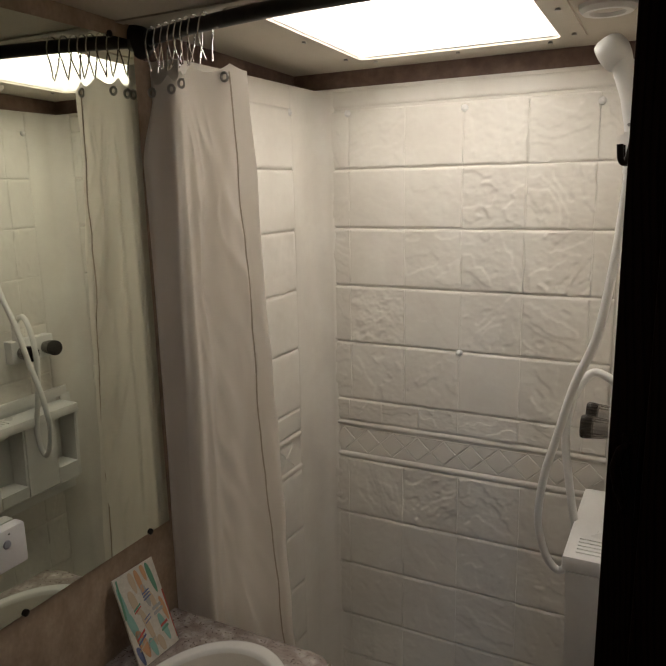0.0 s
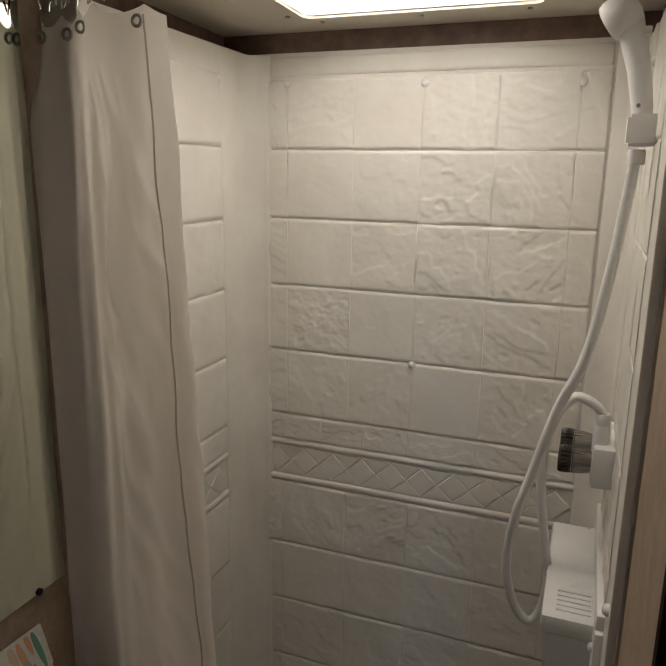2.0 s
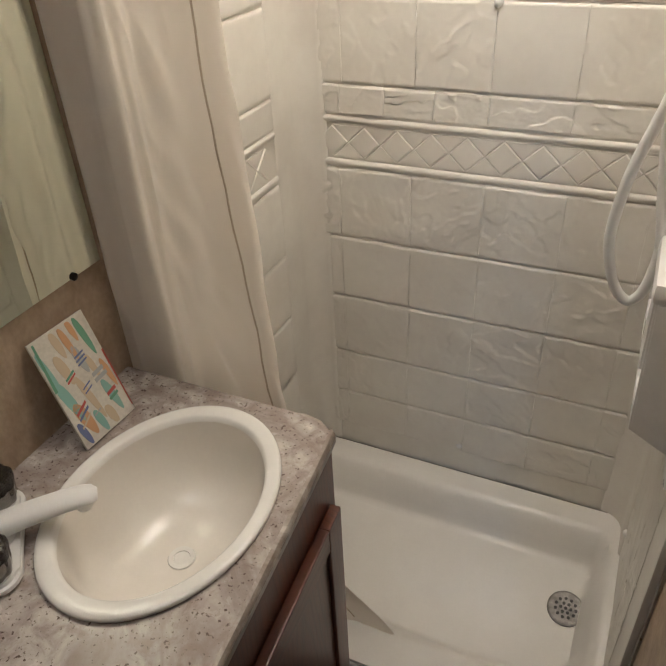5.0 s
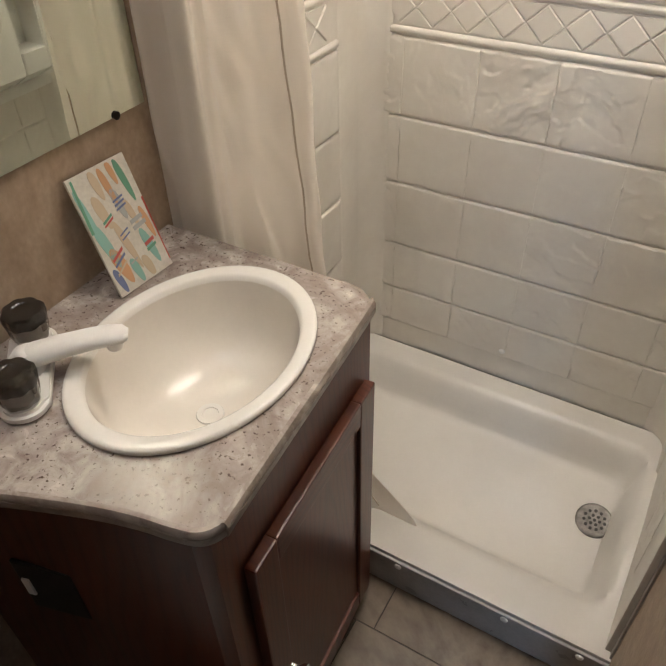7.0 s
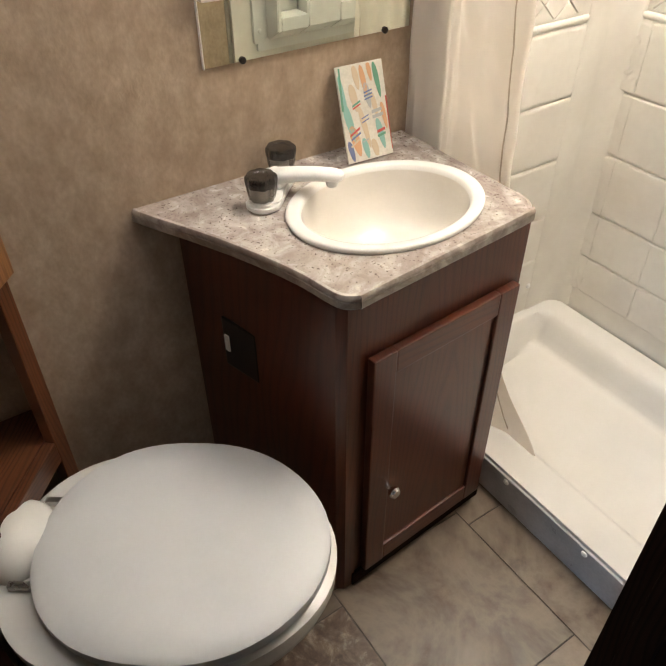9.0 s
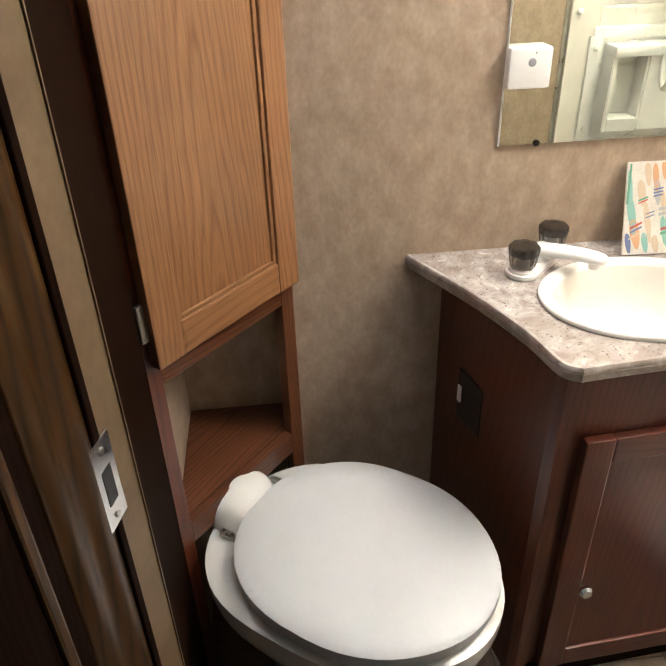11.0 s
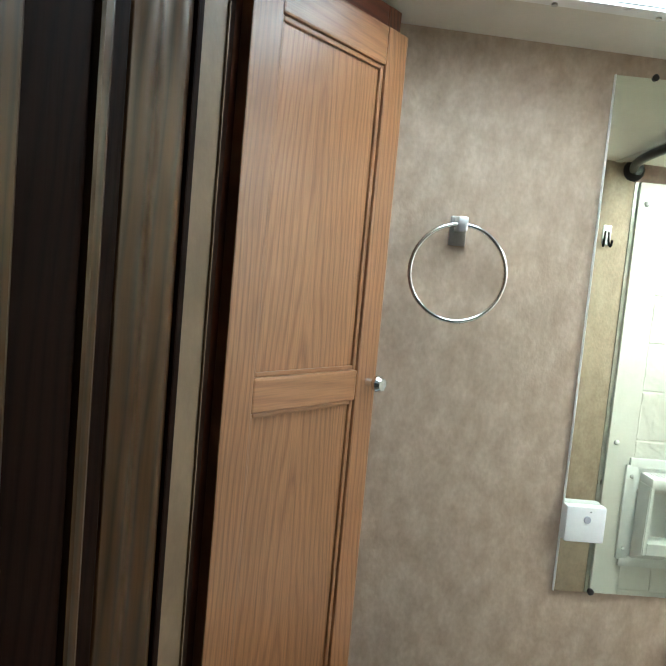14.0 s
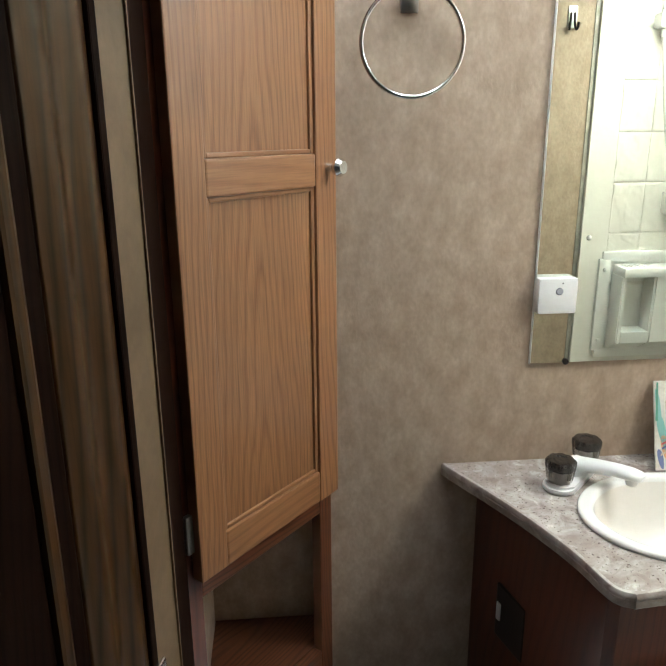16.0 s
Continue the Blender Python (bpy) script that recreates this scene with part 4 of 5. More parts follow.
def rounder(line, n=4):
    P = [Vector((x, y, 0)) for x, y in line]
    Q = []
    for i in range(len(P) - 1):
        a, b, c, d = (P[min(max(i + k, 0), len(P) - 1)] for k in (-1, 0, 1, 2))
        for j in range(n):
            t = j / n
            q = 0.5 * (2 * b + (c - a) * t + (2 * a - 5 * b + 4 * c - d) * t * t + (3 * b - a - 3 * c + d) * t ** 3)
            Q.append((q.x, q.y))
    return Q + [tuple(P[-1][:2])]


def counter_outline():
    P = [(WL + 0.0015, 0.850), (-0.514, 0.858), (-0.48, 0.874), (-0.42, 0.904), (-0.34, 0.940), (-0.255, 0.972), (-0.20, 0.988), (-0.158, 0.996), (-0.131, 1.005), (-0.118, 1.026), (-0.120, 1.06), (-0.148, 1.385), (-0.156, 1.408), (-0.178, 1.425), (-0.208, 1.430), (WL + 0.0015, 1.430)]
    return [P[0]] + rounder(P[1:14]) + P[14:]


top = thing("countertop", (-0.33, 1.2, 0.757), "speckled beige laminate countertop with a curved edge", "countertop")
CZ = 0.789


def counter_mesh():
    """Top with an oval hole for the basin."""
    bm = bmesh.new()
    out = counter_outline()
    n = 48
    cx, cy, ax, ay = -0.301, 1.214, 0.125, 0.162
    ho = [(cx + ax * math.cos(6.28319 * k / n), cy + ay * math.sin(6.28319 * k / n)) for k in range(n)]
    for z in (0.767, CZ):
        ov = [bm.verts.new((x, y, z)) for x, y in out]
        hv = [bm.verts.new((x, y, z)) for x, y in ho]
        oe = [bm.edges.new((ov[i], ov[(i + 1) % len(ov)])) for i in range(len(ov))]
        he = [bm.edges.new((hv[i], hv[(i + 1) % n])) for i in range(n)]
        bmesh.ops.triangle_fill(bm, use_beauty=True, edges=oe + he)
    bm.verts.ensure_lookup_table()
    m = len(out) + n
    for s, cnt in ((0, len(out)), (len(out), n)):
        for i in range(cnt):
            a, b = s + i, s + (i + 1) % cnt
            bm.faces.new((bm.verts[a], bm.verts[b], bm.verts[b + m], bm.verts[a + m]))
    bmesh.ops.recalc_face_normals(bm, faces=bm.faces)
    return bm


part("slab", counter_mesh(), M_COUNTER, top)


def edge_sweep(line, profile):
    """A moulding along an open plan line; profile rows are (outward, height)."""
    P = [Vector((x, y, 0)) for x, y in line]
    bm, cols = bmesh.new(), []
    for i, p in enumerate(P):
        t = (P[min(i + 1, len(P) - 1)] - P[max(i - 1, 0)]).normalized()
        nrm = Vector((t.y, -t.x, 0))
        cols.append([bm.verts.new((p.x + nrm.x * o, p.y + nrm.y * o, z)) for o, z in profile])
    for a, b in zip(cols, cols[1:]):
        for k in range(len(profile) - 1):
            bm.faces.new((a[k], b[k], b[k + 1], a[k + 1]))
    bmesh.ops.recalc_face_normals(bm, faces=bm.faces)
    return bm


out = counter_outline()[:-1]
soft(part("edge_moulding", edge_sweep(out, [(-0.003, CZ + 0.0012), (0.002, CZ + 0.0008), (0.005, CZ - 0.003), (0.005, CZ - 0.008), (0.0036, CZ - 0.009), (0.005, CZ - 0.010), (0.005, CZ - 0.020), (0.003, CZ - 0.0235), (-0.004, CZ - 0.024)]), M_EDGE, top, "rounded laminate edge with a thin groove"), 40)

sink = thing("sink", (-0.298, 1.208, 0.79), "white oval drop-in plastic sink basin", "sink")


def sink_mesh(k0, k1, close):
    bm, n, loops = bmesh.new(), 64, []
    prof = [(0.988, -0.001), (1.0, 0.002), (1.0, 0.0055), (0.992, 0.0078), (0.965, 0.0086), (0.885, 0.0080), (0.862, 0.0062), (0.846, -0.001), (0.815, -0.03), (0.76, -0.07), (0.62, -0.10), (0.42, -0.117), (0.2, -0.123), (0.09, -0.124)]
    for s, h in prof[k0:k1]:
        loops.append([bm.verts.new((-0.301 + 0.143 * s * math.cos(6.28319 * k / n), 1.214 + 0.183 * s * math.sin(6.28319 * k / n), CZ + 0.001 + h)) for k in range(n)])
    for a, b in zip(loops, loops[1:]):
        for k in range(n):
            bm.faces.new((a[k], a[(k + 1) % n], b[(k + 1) % n], b[k]))
    if close:
        bm.faces.new(loops[-1])
    bmesh.ops.recalc_face_normals(bm, faces=bm.faces)
    if close and sum(f.normal.z for f in bm.faces) < 0:
        bmesh.ops.reverse_faces(bm, faces=bm.faces)
    return bm


soft(part("rim", sink_mesh(0, 8, False), M_PORC, sink, "bright white rim"), 60)
soft(part("basin", sink_mesh(7, 14, True), M_BASIN, sink), 60)
soft(part("drain_ring", turned([(0.020, 0), (0.019, 0.002), (0.012, 0.0015), (0.011, -0.002)], 20, Matrix.Translation((-0.301, 1.214, CZ - 0.122))), M_PORC, sink))

fa = thing("sink_faucet", (-0.45, 1.08, CZ), "white plastic faucet with two smoked acrylic knobs", "faucet")
ctr = Vector((-0.450, 1.076, CZ))
da = (Vector((-0.489, 1.120, CZ)) - Vector((-0.411, 1.036, CZ)))
half, u = da.length / 2, da.normalized()
v = Vector((-u.y, u.x, 0))
if v.dot(Vector((0.3, 0.25, 0))) < 0:
    v = -v
outl = []
for k in range(24):
    a = 6.28319 * k / 24
    ex = 1 if math.cos(a) >= 0 else -1
    p = ctr + u * (ex * half + 0.027 * math.cos(a)) + v * (0.029 * math.sin(a))
    outl.append((p.x, p.y))
soft(part("base", prism(outl, CZ, CZ + 0.016, 0.005), M_WHITE, fa, "white base plate"), 40)
for s in (-1, 1):
    p = ctr + u * (s * half)
    soft(part("collar", turned([(0.022, 0.012), (0.020, 0.018), (0.015, 0.022)], 20, Matrix.Translation(p)), M_WHITE, fa), 40)
    knob(Matrix.Translation(p + Vector((0, 0, 0.018))), fa, 0.028, 0.044)
soft(part("neck", loft([(ctr + Vector((0, 0, 0.010)), 0.030, 0.024), (ctr + v * 0.002 + Vector((0, 0, 0.022)), 0.025, 0.021), (ctr + v * 0.006 + Vector((0, 0, 0.036)), 0.020, 0.017), (ctr + v * 0.010 + Vector((0, 0, 0.043)), 0.012, 0.010)], 24, u), M_WHITE, fa, "swelling white neck of the spout"), 60)
SP = ((-0.014, 0.026, 0.012, 0.008), (-0.008, 0.029, 0.018, 0.012), (0.012, 0.034, 0.0195, 0.0135), (0.045, 0.040, 0.0185, 0.0125), (0.080, 0.0445, 0.0175, 0.0115), (0.105, 0.0455, 0.0175, 0.0110), (0.119, 0.0450, 0.0150, 0.0095), (0.126, 0.0435, 0.0085, 0.0060))
soft(part("spout", loft([(ctr + v * d + Vector((0, 0, h)), w, t) for d, h, w, t in SP], 24, u), M_WHITE, fa, "broad flattened white spout"), 60)
soft(part("aerator", turned([(0.0105, 0.018), (0.0110, 0.004), (0.0095, 0.0), (0.007, 0.001)], 18, Matrix.Translation(ctr + v * 0.107 + Vector((0, 0, 0.026)))), M_WHITE, fa, "short white nozzle"), 40)

# leaning booklet with a feather-like print
bk = thing("booklet", (-0.46, 1.30, CZ), "thin colourful printed booklet leaning on the wall", "booklet")
B0, BU, BV = Vector((-0.462, 1.246, CZ + 0.0015)), Vector((0.006, 0.100, 0.0)), Vector((-0.066, 0.012, 0.158))
BN = BU.cross(BV).normalized()
if BN.x < 0:
    BN = -BN


def on_cover(pts, lift, thick=0.0004):
    bm = bmesh.new()
    f = [bm.verts.new(B0 + BU * a + BV * b + BN * (lift + thick)) for a, b in pts]
    g = [bm.verts.new(B0 + BU * a + BV * b + BN * lift) for a, b in pts]
    bm.faces.new(f)
    bm.faces.new(g[::-1])
    for i in range(len(pts)):
        bm.faces.new((f[i], g[i], g[(i + 1) % len(pts)], f[(i + 1) % len(pts)]))
    bmesh.ops.recalc_face_normals(bm, faces=bm.faces)
    return bm


M_PAGE = surface("booklet_paper", (0.60, 0.56, 0.48), (0.70, 0.66, 0.58), 14, 0.45, 0.04, 200)
INK = {n: plain("ink_" + n, c, 0.5) for n, c in dict(teal=(0.24, 0.46, 0.40), orange=(0.62, 0.34, 0.18), red=(0.55, 0.11, 0.09), blue=(0.15, 0.18, 0.32), green=(0.13, 0.32, 0.21), sand=(0.58, 0.46, 0.32), grey=(0.40, 0.41, 0.40)).items()}
part("page_block", on_cover([(0, 0), (1, 0), (1, 1), (0, 1)], 0.0, 0.004), M_PAGE, bk)


def feather(cx, cy, w, h, tilt):
    P = []
    for k in range(16):
        a = 6.28319 * k / 16
        x, y = w * math.sin(a) * (0.8 + 0.2 * math.cos(a)), h * math.cos(a)
        P.append((min(0.985, max(0.015, cx + x + tilt * y)), min(0.985, max(0.015, cy + y))))
    return P


for (cx, cy, w, h, tl, ink) in ((0.40, 0.86, 0.08, 0.12, -0.2, "sand"), (0.70, 0.90, 0.06, 0.10, -0.2, "orange"), (0.72, 0.55, 0.07, 0.12, -0.25, "sand"), (0.08, 0.70, 0.055, 0.2, -0.2, "teal"), (0.90, 0.42, 0.06, 0.14, -0.2, "orange"), (0.62, 0.10, 0.09, 0.10, -0.3, "sand"), (0.42, 0.12, 0.08, 0.11, -0.3, "teal"), (0.14, 0.42, 0.10, 0.20, -0.3, "teal"), (0.30, 0.66, 0.10, 0.14, -0.25, "sand"), (0.55, 0.82, 0.07, 0.15, -0.2, "orange"), (0.84, 0.80, 0.07, 0.18, -0.2, "green"), (0.22, 0.22, 0.12, 0.16, -0.35, "orange"), (0.60, 0.66, 0.085, 0.13, -0.2, "grey"), (0.45, 0.34, 0.075, 0.22, -0.3, "sand"), (0.78, 0.24, 0.085, 0.16, -0.3, "teal"), (0.10, 0.12, 0.07, 0.11, -0.3, "blue")):
    part("print_feather", on_cover(feather(cx, cy, w * 0.95, h * 1.05, tl), 0.0042), INK[ink], bk)
for (x0, y0, x1, y1, w, ink) in ((0.05, 0.98, 0.02, 0.55, 0.035, "green"), (0.97, 0.62, 0.99, 0.05, 0.03, "red"), (0.12, 0.30, 0.34, 0.36, 0.025, "red"), (0.12, 0.25, 0.34, 0.31, 0.022, "blue"), (0.10, 0.18, 0.32, 0.25, 0.02, "sand"), (0.52, 0.70, 0.70, 0.72, 0.016, "blue"), (0.52, 0.665, 0.70, 0.685, 0.016, "blue"), (0.52, 0.63, 0.70, 0.65, 0.016, "blue"), (0.24, 0.56, 0.42, 0.60, 0.016, "red"), (0.24, 0.59, 0.42, 0.63, 0.02, "green"), (0.70, 0.28, 0.88, 0.30, 0.03, "red"), (0.70, 0.23, 0.88, 0.25, 0.025, "green"), (0.40, 0.44, 0.56, 0.47, 0.012, "blue"), (0.40, 0.40, 0.56, 0.43, 0.012, "blue"), (0.64, 0.50, 0.86, 0.515, 0.035, "grey"), (0.64, 0.445, 0.88, 0.46, 0.035, "grey"), (0.36, 0.20, 0.50, 0.22, 0.012, "grey")):
    part("print_bar", on_cover([(x0, y0), (x1, y1), (x1, y1 - w), (x0 , y0 - w)] if abs(x1 - x0) > 0.1 else [(x0, y0), (x0 + w, y0), (x1 + w if x1 < 0.9 else 0.995, y1), (x1 - w * 0.3, y1)], 0.0047), INK[ink], bk)

# mirror
mir = thing("wall_mirror", (WL, 1.22, 0.995), "large frameless wall mirror held by small clips", "mirror")
part("backing", boxes((WL, WL + 0.003, 1.0095, 1.429, 0.993, 1.922)), M_MEDGE, mir)
part("glass", boxes((WL + 0.003, WL + 0.0062, 1.010, 1.4285, 0.9935, 1.9215)), M_MIRROR, mir)
part("glass_edge", boxes((WL, WL + 0.0064, 1.008, 1.0095, 0.992, 1.923)), M_MEDGE, mir, "pale polished glass edge")
for yy, zz, s in ((1.078, 0.995, 1), (1.372, 0.995, 1), (1.078, 1.923, -1), (1.372, 1.923, -1)):
    soft(part("clip", turned([(0.006, 0), (0.006, 0.0025), (0.004, 0.004)], 14, Matrix.Translation((WL + 0.0062, yy, zz)) @ pose(0, 0, 0, 0, 90)), M_BRONZE, mir, "small brown mirror clip"), 40)
dis = thing("sensor_box", (-0.51, 1.045, 1.093), "small white plastic box stuck on the mirror", "sensor")
soft(part("case", boxes((WL + 0.0066, WL + 0.030, 1.006, 1.080, 1.095, 1.162), bevel=0.006), M_WHITE, dis), 40)
part("button", turned([(0.007, 0), (0.006, 0.0015)], 16, Matrix.Translation((WL + 0.03, 1.045, 1.138)) @ pose(0, 0, 0, 0, 90)), plain("grey_button", (0.35, 0.35, 0.38), 0.4), dis)
part("light_dot", turned([(0.0015, 0), (0.0012, 0.001)], 8, Matrix.Translation((WL + 0.03, 1.05, 1.153)) @ pose(0, 0, 0, 0, 90)), M_BLACK, dis)

# towel ring
tr = thing("towel_ring", (WL, 0.762, 1.63), "chrome towel ring on a square wall mount", "towel ring")
soft(part("mount", boxes((WL, WL + 0.008, 0.748, 0.777, 1.604, 1.655), bevel=0.002), M_STEEL, tr), 40)
soft(part("arm", boxes((WL + 0.008, WL + 0.044, 0.754, 0.771, 1.628, 1.652), bevel=0.003), M_SATIN, tr), 40)
soft(part("ring", tube([(WL + 0.036, 0.763 + 0.083 * math.cos(a), 1.556 + 0.083 * math.sin(a)) for a in [6.28319 * q / 32 for q in range(32)]], 0.0042, 10, True, 2), M_CHROME, tr), 60)

# ---- corner cabinet ----
cc = thing("corner_cabinet", (-0.38, 0.5, 0), "tall honey-oak corner cabinet with open lower shelf", "cabinet")
A, B = Vector((-0.190, 0.390, 0)), Vector((-0.4464, 0.6133, 0))
E = (B - A).normalized()
NN = Vector((-E.y, E.x, 0))
if NN.x < 0:
    NN = -NN
LEN = (B - A).length
FACE = Matrix(((E.x, NN.x, 0, A.x), (E.y, NN.y, 0, A.y), (0, 0, 1, 0), (0, 0, 0, 1)))


def face_box(a0, a1, n0, n1, z0, z1, bevel=0.0):
    bm = boxes((a0, a1, n0, n1, z0, z1), bevel=bevel)
    bm.transform(FACE)
    bmesh.ops.recalc_face_normals(bm, faces=bm.faces)
    return bm


CT = 1.958
part("stile", face_box(-0.012, 0.030, -0.02, 0.0, 0.0, CT, 0.002), M_CHERRY, cc, "dark red-brown face-frame stile")
part("stile", face_box(LEN - 0.022, LEN + 0.012, -0.02, 0.0, 0.0, CT, 0.002), M_BROWN, cc)
part("rail", face_box(0.030, LEN - 0.022, -0.02, -0.0005, 1.905, CT, 0.002), M_CHERRYY, cc, "dark top rail")
part("rail", face_box(0.030, LEN - 0.022, -0.02, -0.0005, 0.755, 0.80, 0.002), M_BROWNY, cc, "brown lower rail")
part("rail", face_box(0.030, LEN - 0.022, -0.02, -0.0005, 0.405, 0.453, 0.002), M_BROWNY, cc)
tri = [(-0.217, 0.3865), (-0.468, 0.604), (WL + 0.001, 0.604), (WL + 0.001, WS + 0.001)]
part("side_panel", boxes((WL + 0.001, -0.464, 0.605, 0.619, 0.0, CT)), M_BROWN, cc)
part("shelf", prism(tri, 0.439, 0.455), M_BROWNY, cc, "brown triangular shelf board")
part("shelf", prism(tri, 0.765, 0.78), M_BROWNY, cc)
# Added near-black sheet: shade between cabinet and doorway, put in as a panel.
part("side_filler", boxes((-0.19, 0.07, WS + 0.001, WS + 0.008, 0.0, CT)), M_DARK, cc, "near-black panel standing for the shaded wall gap")
D0, D1, DB, DT = 0.013, LEN + 0.006, 0.798, 1.915
cd = part("door", face_box(D0 + 0.045, D1 - 0.045, 0.001, 0.012, DB + 0.05, DT - 0.05), M_OAK, cc, "two-panel honey-oak door")
for nm, a0, a1, z0, z1, mt in (("stile", D0, D0 + 0.053, DB, DT, M_OAK), ("stile", D1 - 0.052, D1, DB, DT, M_OAK), ("rail", D0 + 0.053, D1 - 0.052, DT - 0.058, DT, M_OAKY), ("rail", D0 + 0.053, D1 - 0.052, 1.339, 1.388, M_OAKY), ("rail", D0 + 0.053, D1 - 0.052, DB, DB + 0.057, M_OAKY)):
    part(nm, face_box(a0, a1, 0.001, 0.021 if nm == "stile" else 0.0206, z0, z1, 0.0022 if nm == "stile" else 0.0035), mt, cd)
for z0, z1 in ((DB + 0.057, 1.339), (1.388, DT - 0.058)):
    for a0, a1, zz0, zz1 in ((D0 + 0.053, D0 + 0.060, z0, z1), (D1 - 0.060, D1 - 0.052, z0, z1), (D0 + 0.060, D1 - 0.060, z0, z0 + 0.007), (D0 + 0.060, D1 - 0.060, z1 - 0.007, z1)):
        part("moulding", face_box(a0, a1, 0.011, 0.0165, zz0, zz1, 0.002), M_OAK if zz1 - zz0 > 0.1 else M_OAKY, cd)
kp = FACE @ Matrix.Translation((D1 - 0.022, 0.021, 1.367)) @ pose(0, 0, 0, -90)
soft(part("knob", turned([(0.007, 0), (0.0055, 0.010), (0.012, 0.016), (0.0145, 0.023), (0.010, 0.030)], 18, kp), M_CHROME, cd, "chrome door knob"), 40)
for zz in (0.875,):
    part("hinge", face_box(D0 - 0.012, D0 + 0.004, 0.0, 0.009, zz - 0.03, zz + 0.03, 0.002), M_STEEL, cd, "small steel hinge")

# ---- toilet ----
toi = thing("toilet", (-0.16, 0.68, 0), "white low plastic toilet with a closed lid", "toilet")
TU = Vector((0.6, 0.8, 0))
TW = Vector((0.8, -0.6, 0))
T0 = Vector((-0.283, 0.517, 0))
TM = Matrix(((TU.x, TW.x, 0, T0.x), (TU.y, TW.y, 0, T0.y), (0, 0, 1, 0), (0, 0, 0, 1)))


def bowl_loop(bm, along0, along1, wide, z, n=56, egg=0.16, back=0.6):
    """One egg-shaped ring, in the toilet's own plan."""
    c, h = (along0 + along1) / 2, (along1 - along0) / 2
    out = []
    for k in range(n):
        a = 6.28319 * k / n
        ca, sa = math.cos(a), math.sin(a)
        x = c + h * math.copysign(abs(ca) ** (0.9 if ca > 0 else back), ca)
        w = wide * (1 - egg * max(0, ca) ** 2 - 0.10 * max(0, -ca) ** 2)
        y = w * math.copysign(abs(sa) ** 0.9, sa)
        out.append(bm.verts.new(TM @ Vector((x, y, z))))
    return out


def bowl_body(rows, cap=True, **kw):
    bm = bmesh.new()
    loops = [bowl_loop(bm, *r, **kw) for r in rows]
    for a, b in zip(loops, loops[1:]):
        for k in range(len(a)):
            bm.faces.new((a[k], a[(k + 1) % len(a)], b[(k + 1) % len(a)], b[k]))
    if cap:
        bm.faces.new(loops[0][::-1])
        bm.faces.new(loops[-1])
    bmesh.ops.recalc_face_normals(bm, faces=bm.faces)
    return bm


soft(part("bowl", bowl_body([(0.04, 0.325, 0.108, 0.0), (0.04, 0.325, 0.108, 0.020), (0.05, 0.320, 0.100, 0.040), (0.06, 0.318, 0.096, 0.075), (0.06, 0.325, 0.098, 0.17), (0.04, 0.365, 0.125, 0.225), (-0.02, 0.440, 0.172, 0.270), (-0.05, 0.470, 0.196, 0.325), (-0.055, 0.480, 0.204, 0.36), (-0.055, 0.481, 0.205, 0.390), (-0.045, 0.46, 0.19, 0.397)]), M_PORC, toi, "glossy white bowl and pedestal"), 50)
soft(part("seat", bowl_body([(0.012, 0.463, 0.193, 0.398), (0.008, 0.468, 0.197, 0.404), (0.010, 0.466, 0.196, 0.414)], back=0.8), M_SEAT, toi), 40)
soft(part("lid", bowl_body([(0.014, 0.465, 0.193, 0.417), (0.008, 0.472, 0.199, 0.420), (0.009, 0.471, 0.198, 0.430), (0.020, 0.460, 0.188, 0.437), (0.06, 0.42, 0.15, 0.4405), (0.14, 0.32, 0.06, 0.442)], back=0.75), M_SEAT, toi, "closed matt white lid"), 40)
bm = turned([(0.050, -0.02), (0.056, 0.005), (0.0575, 0.03), (0.0545, 0.052), (0.047, 0.070), (0.036, 0.083), (0.022, 0.0915), (0.008, 0.095)], 28)
bm.transform(Matrix.Translation(TM @ Vector((-0.028, 0.0, 0.372))) @ pose(0, 0, 0, 0, 0, -36.87) @ Matrix.Diagonal((1.28, 0.92, 0.88, 1)))
soft(part("valve_cover", bm, M_PORC, toi, "rounded white valve cover behind the lid"), 40)
for s in (-1, 1):
    bm = boxes((-0.018, 0.026, s * 0.078 - 0.006, s * 0.078 + 0.006, 0.399, 0.412), bevel=0.003)
    bm.transform(TM)
    part("hinge", bm, M_STEEL, toi, "grey plastic hinge pin")

# ---- floor tiles ----
floor = structure("floor", boxes((WL, 0.42, 0.3, WB, -0.03, -0.002)), M_GROUT, "brown stone-look vinyl tile floor", "floor")


def tile_variation(m):
    """Each piece takes its own tone."""
    n, l = m.node_tree.nodes, m.node_tree.links
    p = n["Principled BSDF"]
    src = p.inputs["Base Color"].links[0].from_socket
    oi = n.new("ShaderNodeObjectInfo")
    mr = n.new("ShaderNodeMapRange")
    mr.inputs["To Min"].default_value, mr.inputs["To Max"].default_value = 0.82, 1.15
    l.new(oi.outputs["Random"], mr.inputs[0])
    mx = n.new("ShaderNodeMix")
    mx.data_type, mx.blend_type = "RGBA", "MULTIPLY"
    mx.inputs[0].default_value = 1
    l.new(src, mx.inputs[6])
    l.new(mr.outputs[0], mx.inputs[7])
    l.new(mx.outputs[2], p.inputs["Base Color"])


tile_variation(M_FLOOR)
PIT = 0.357
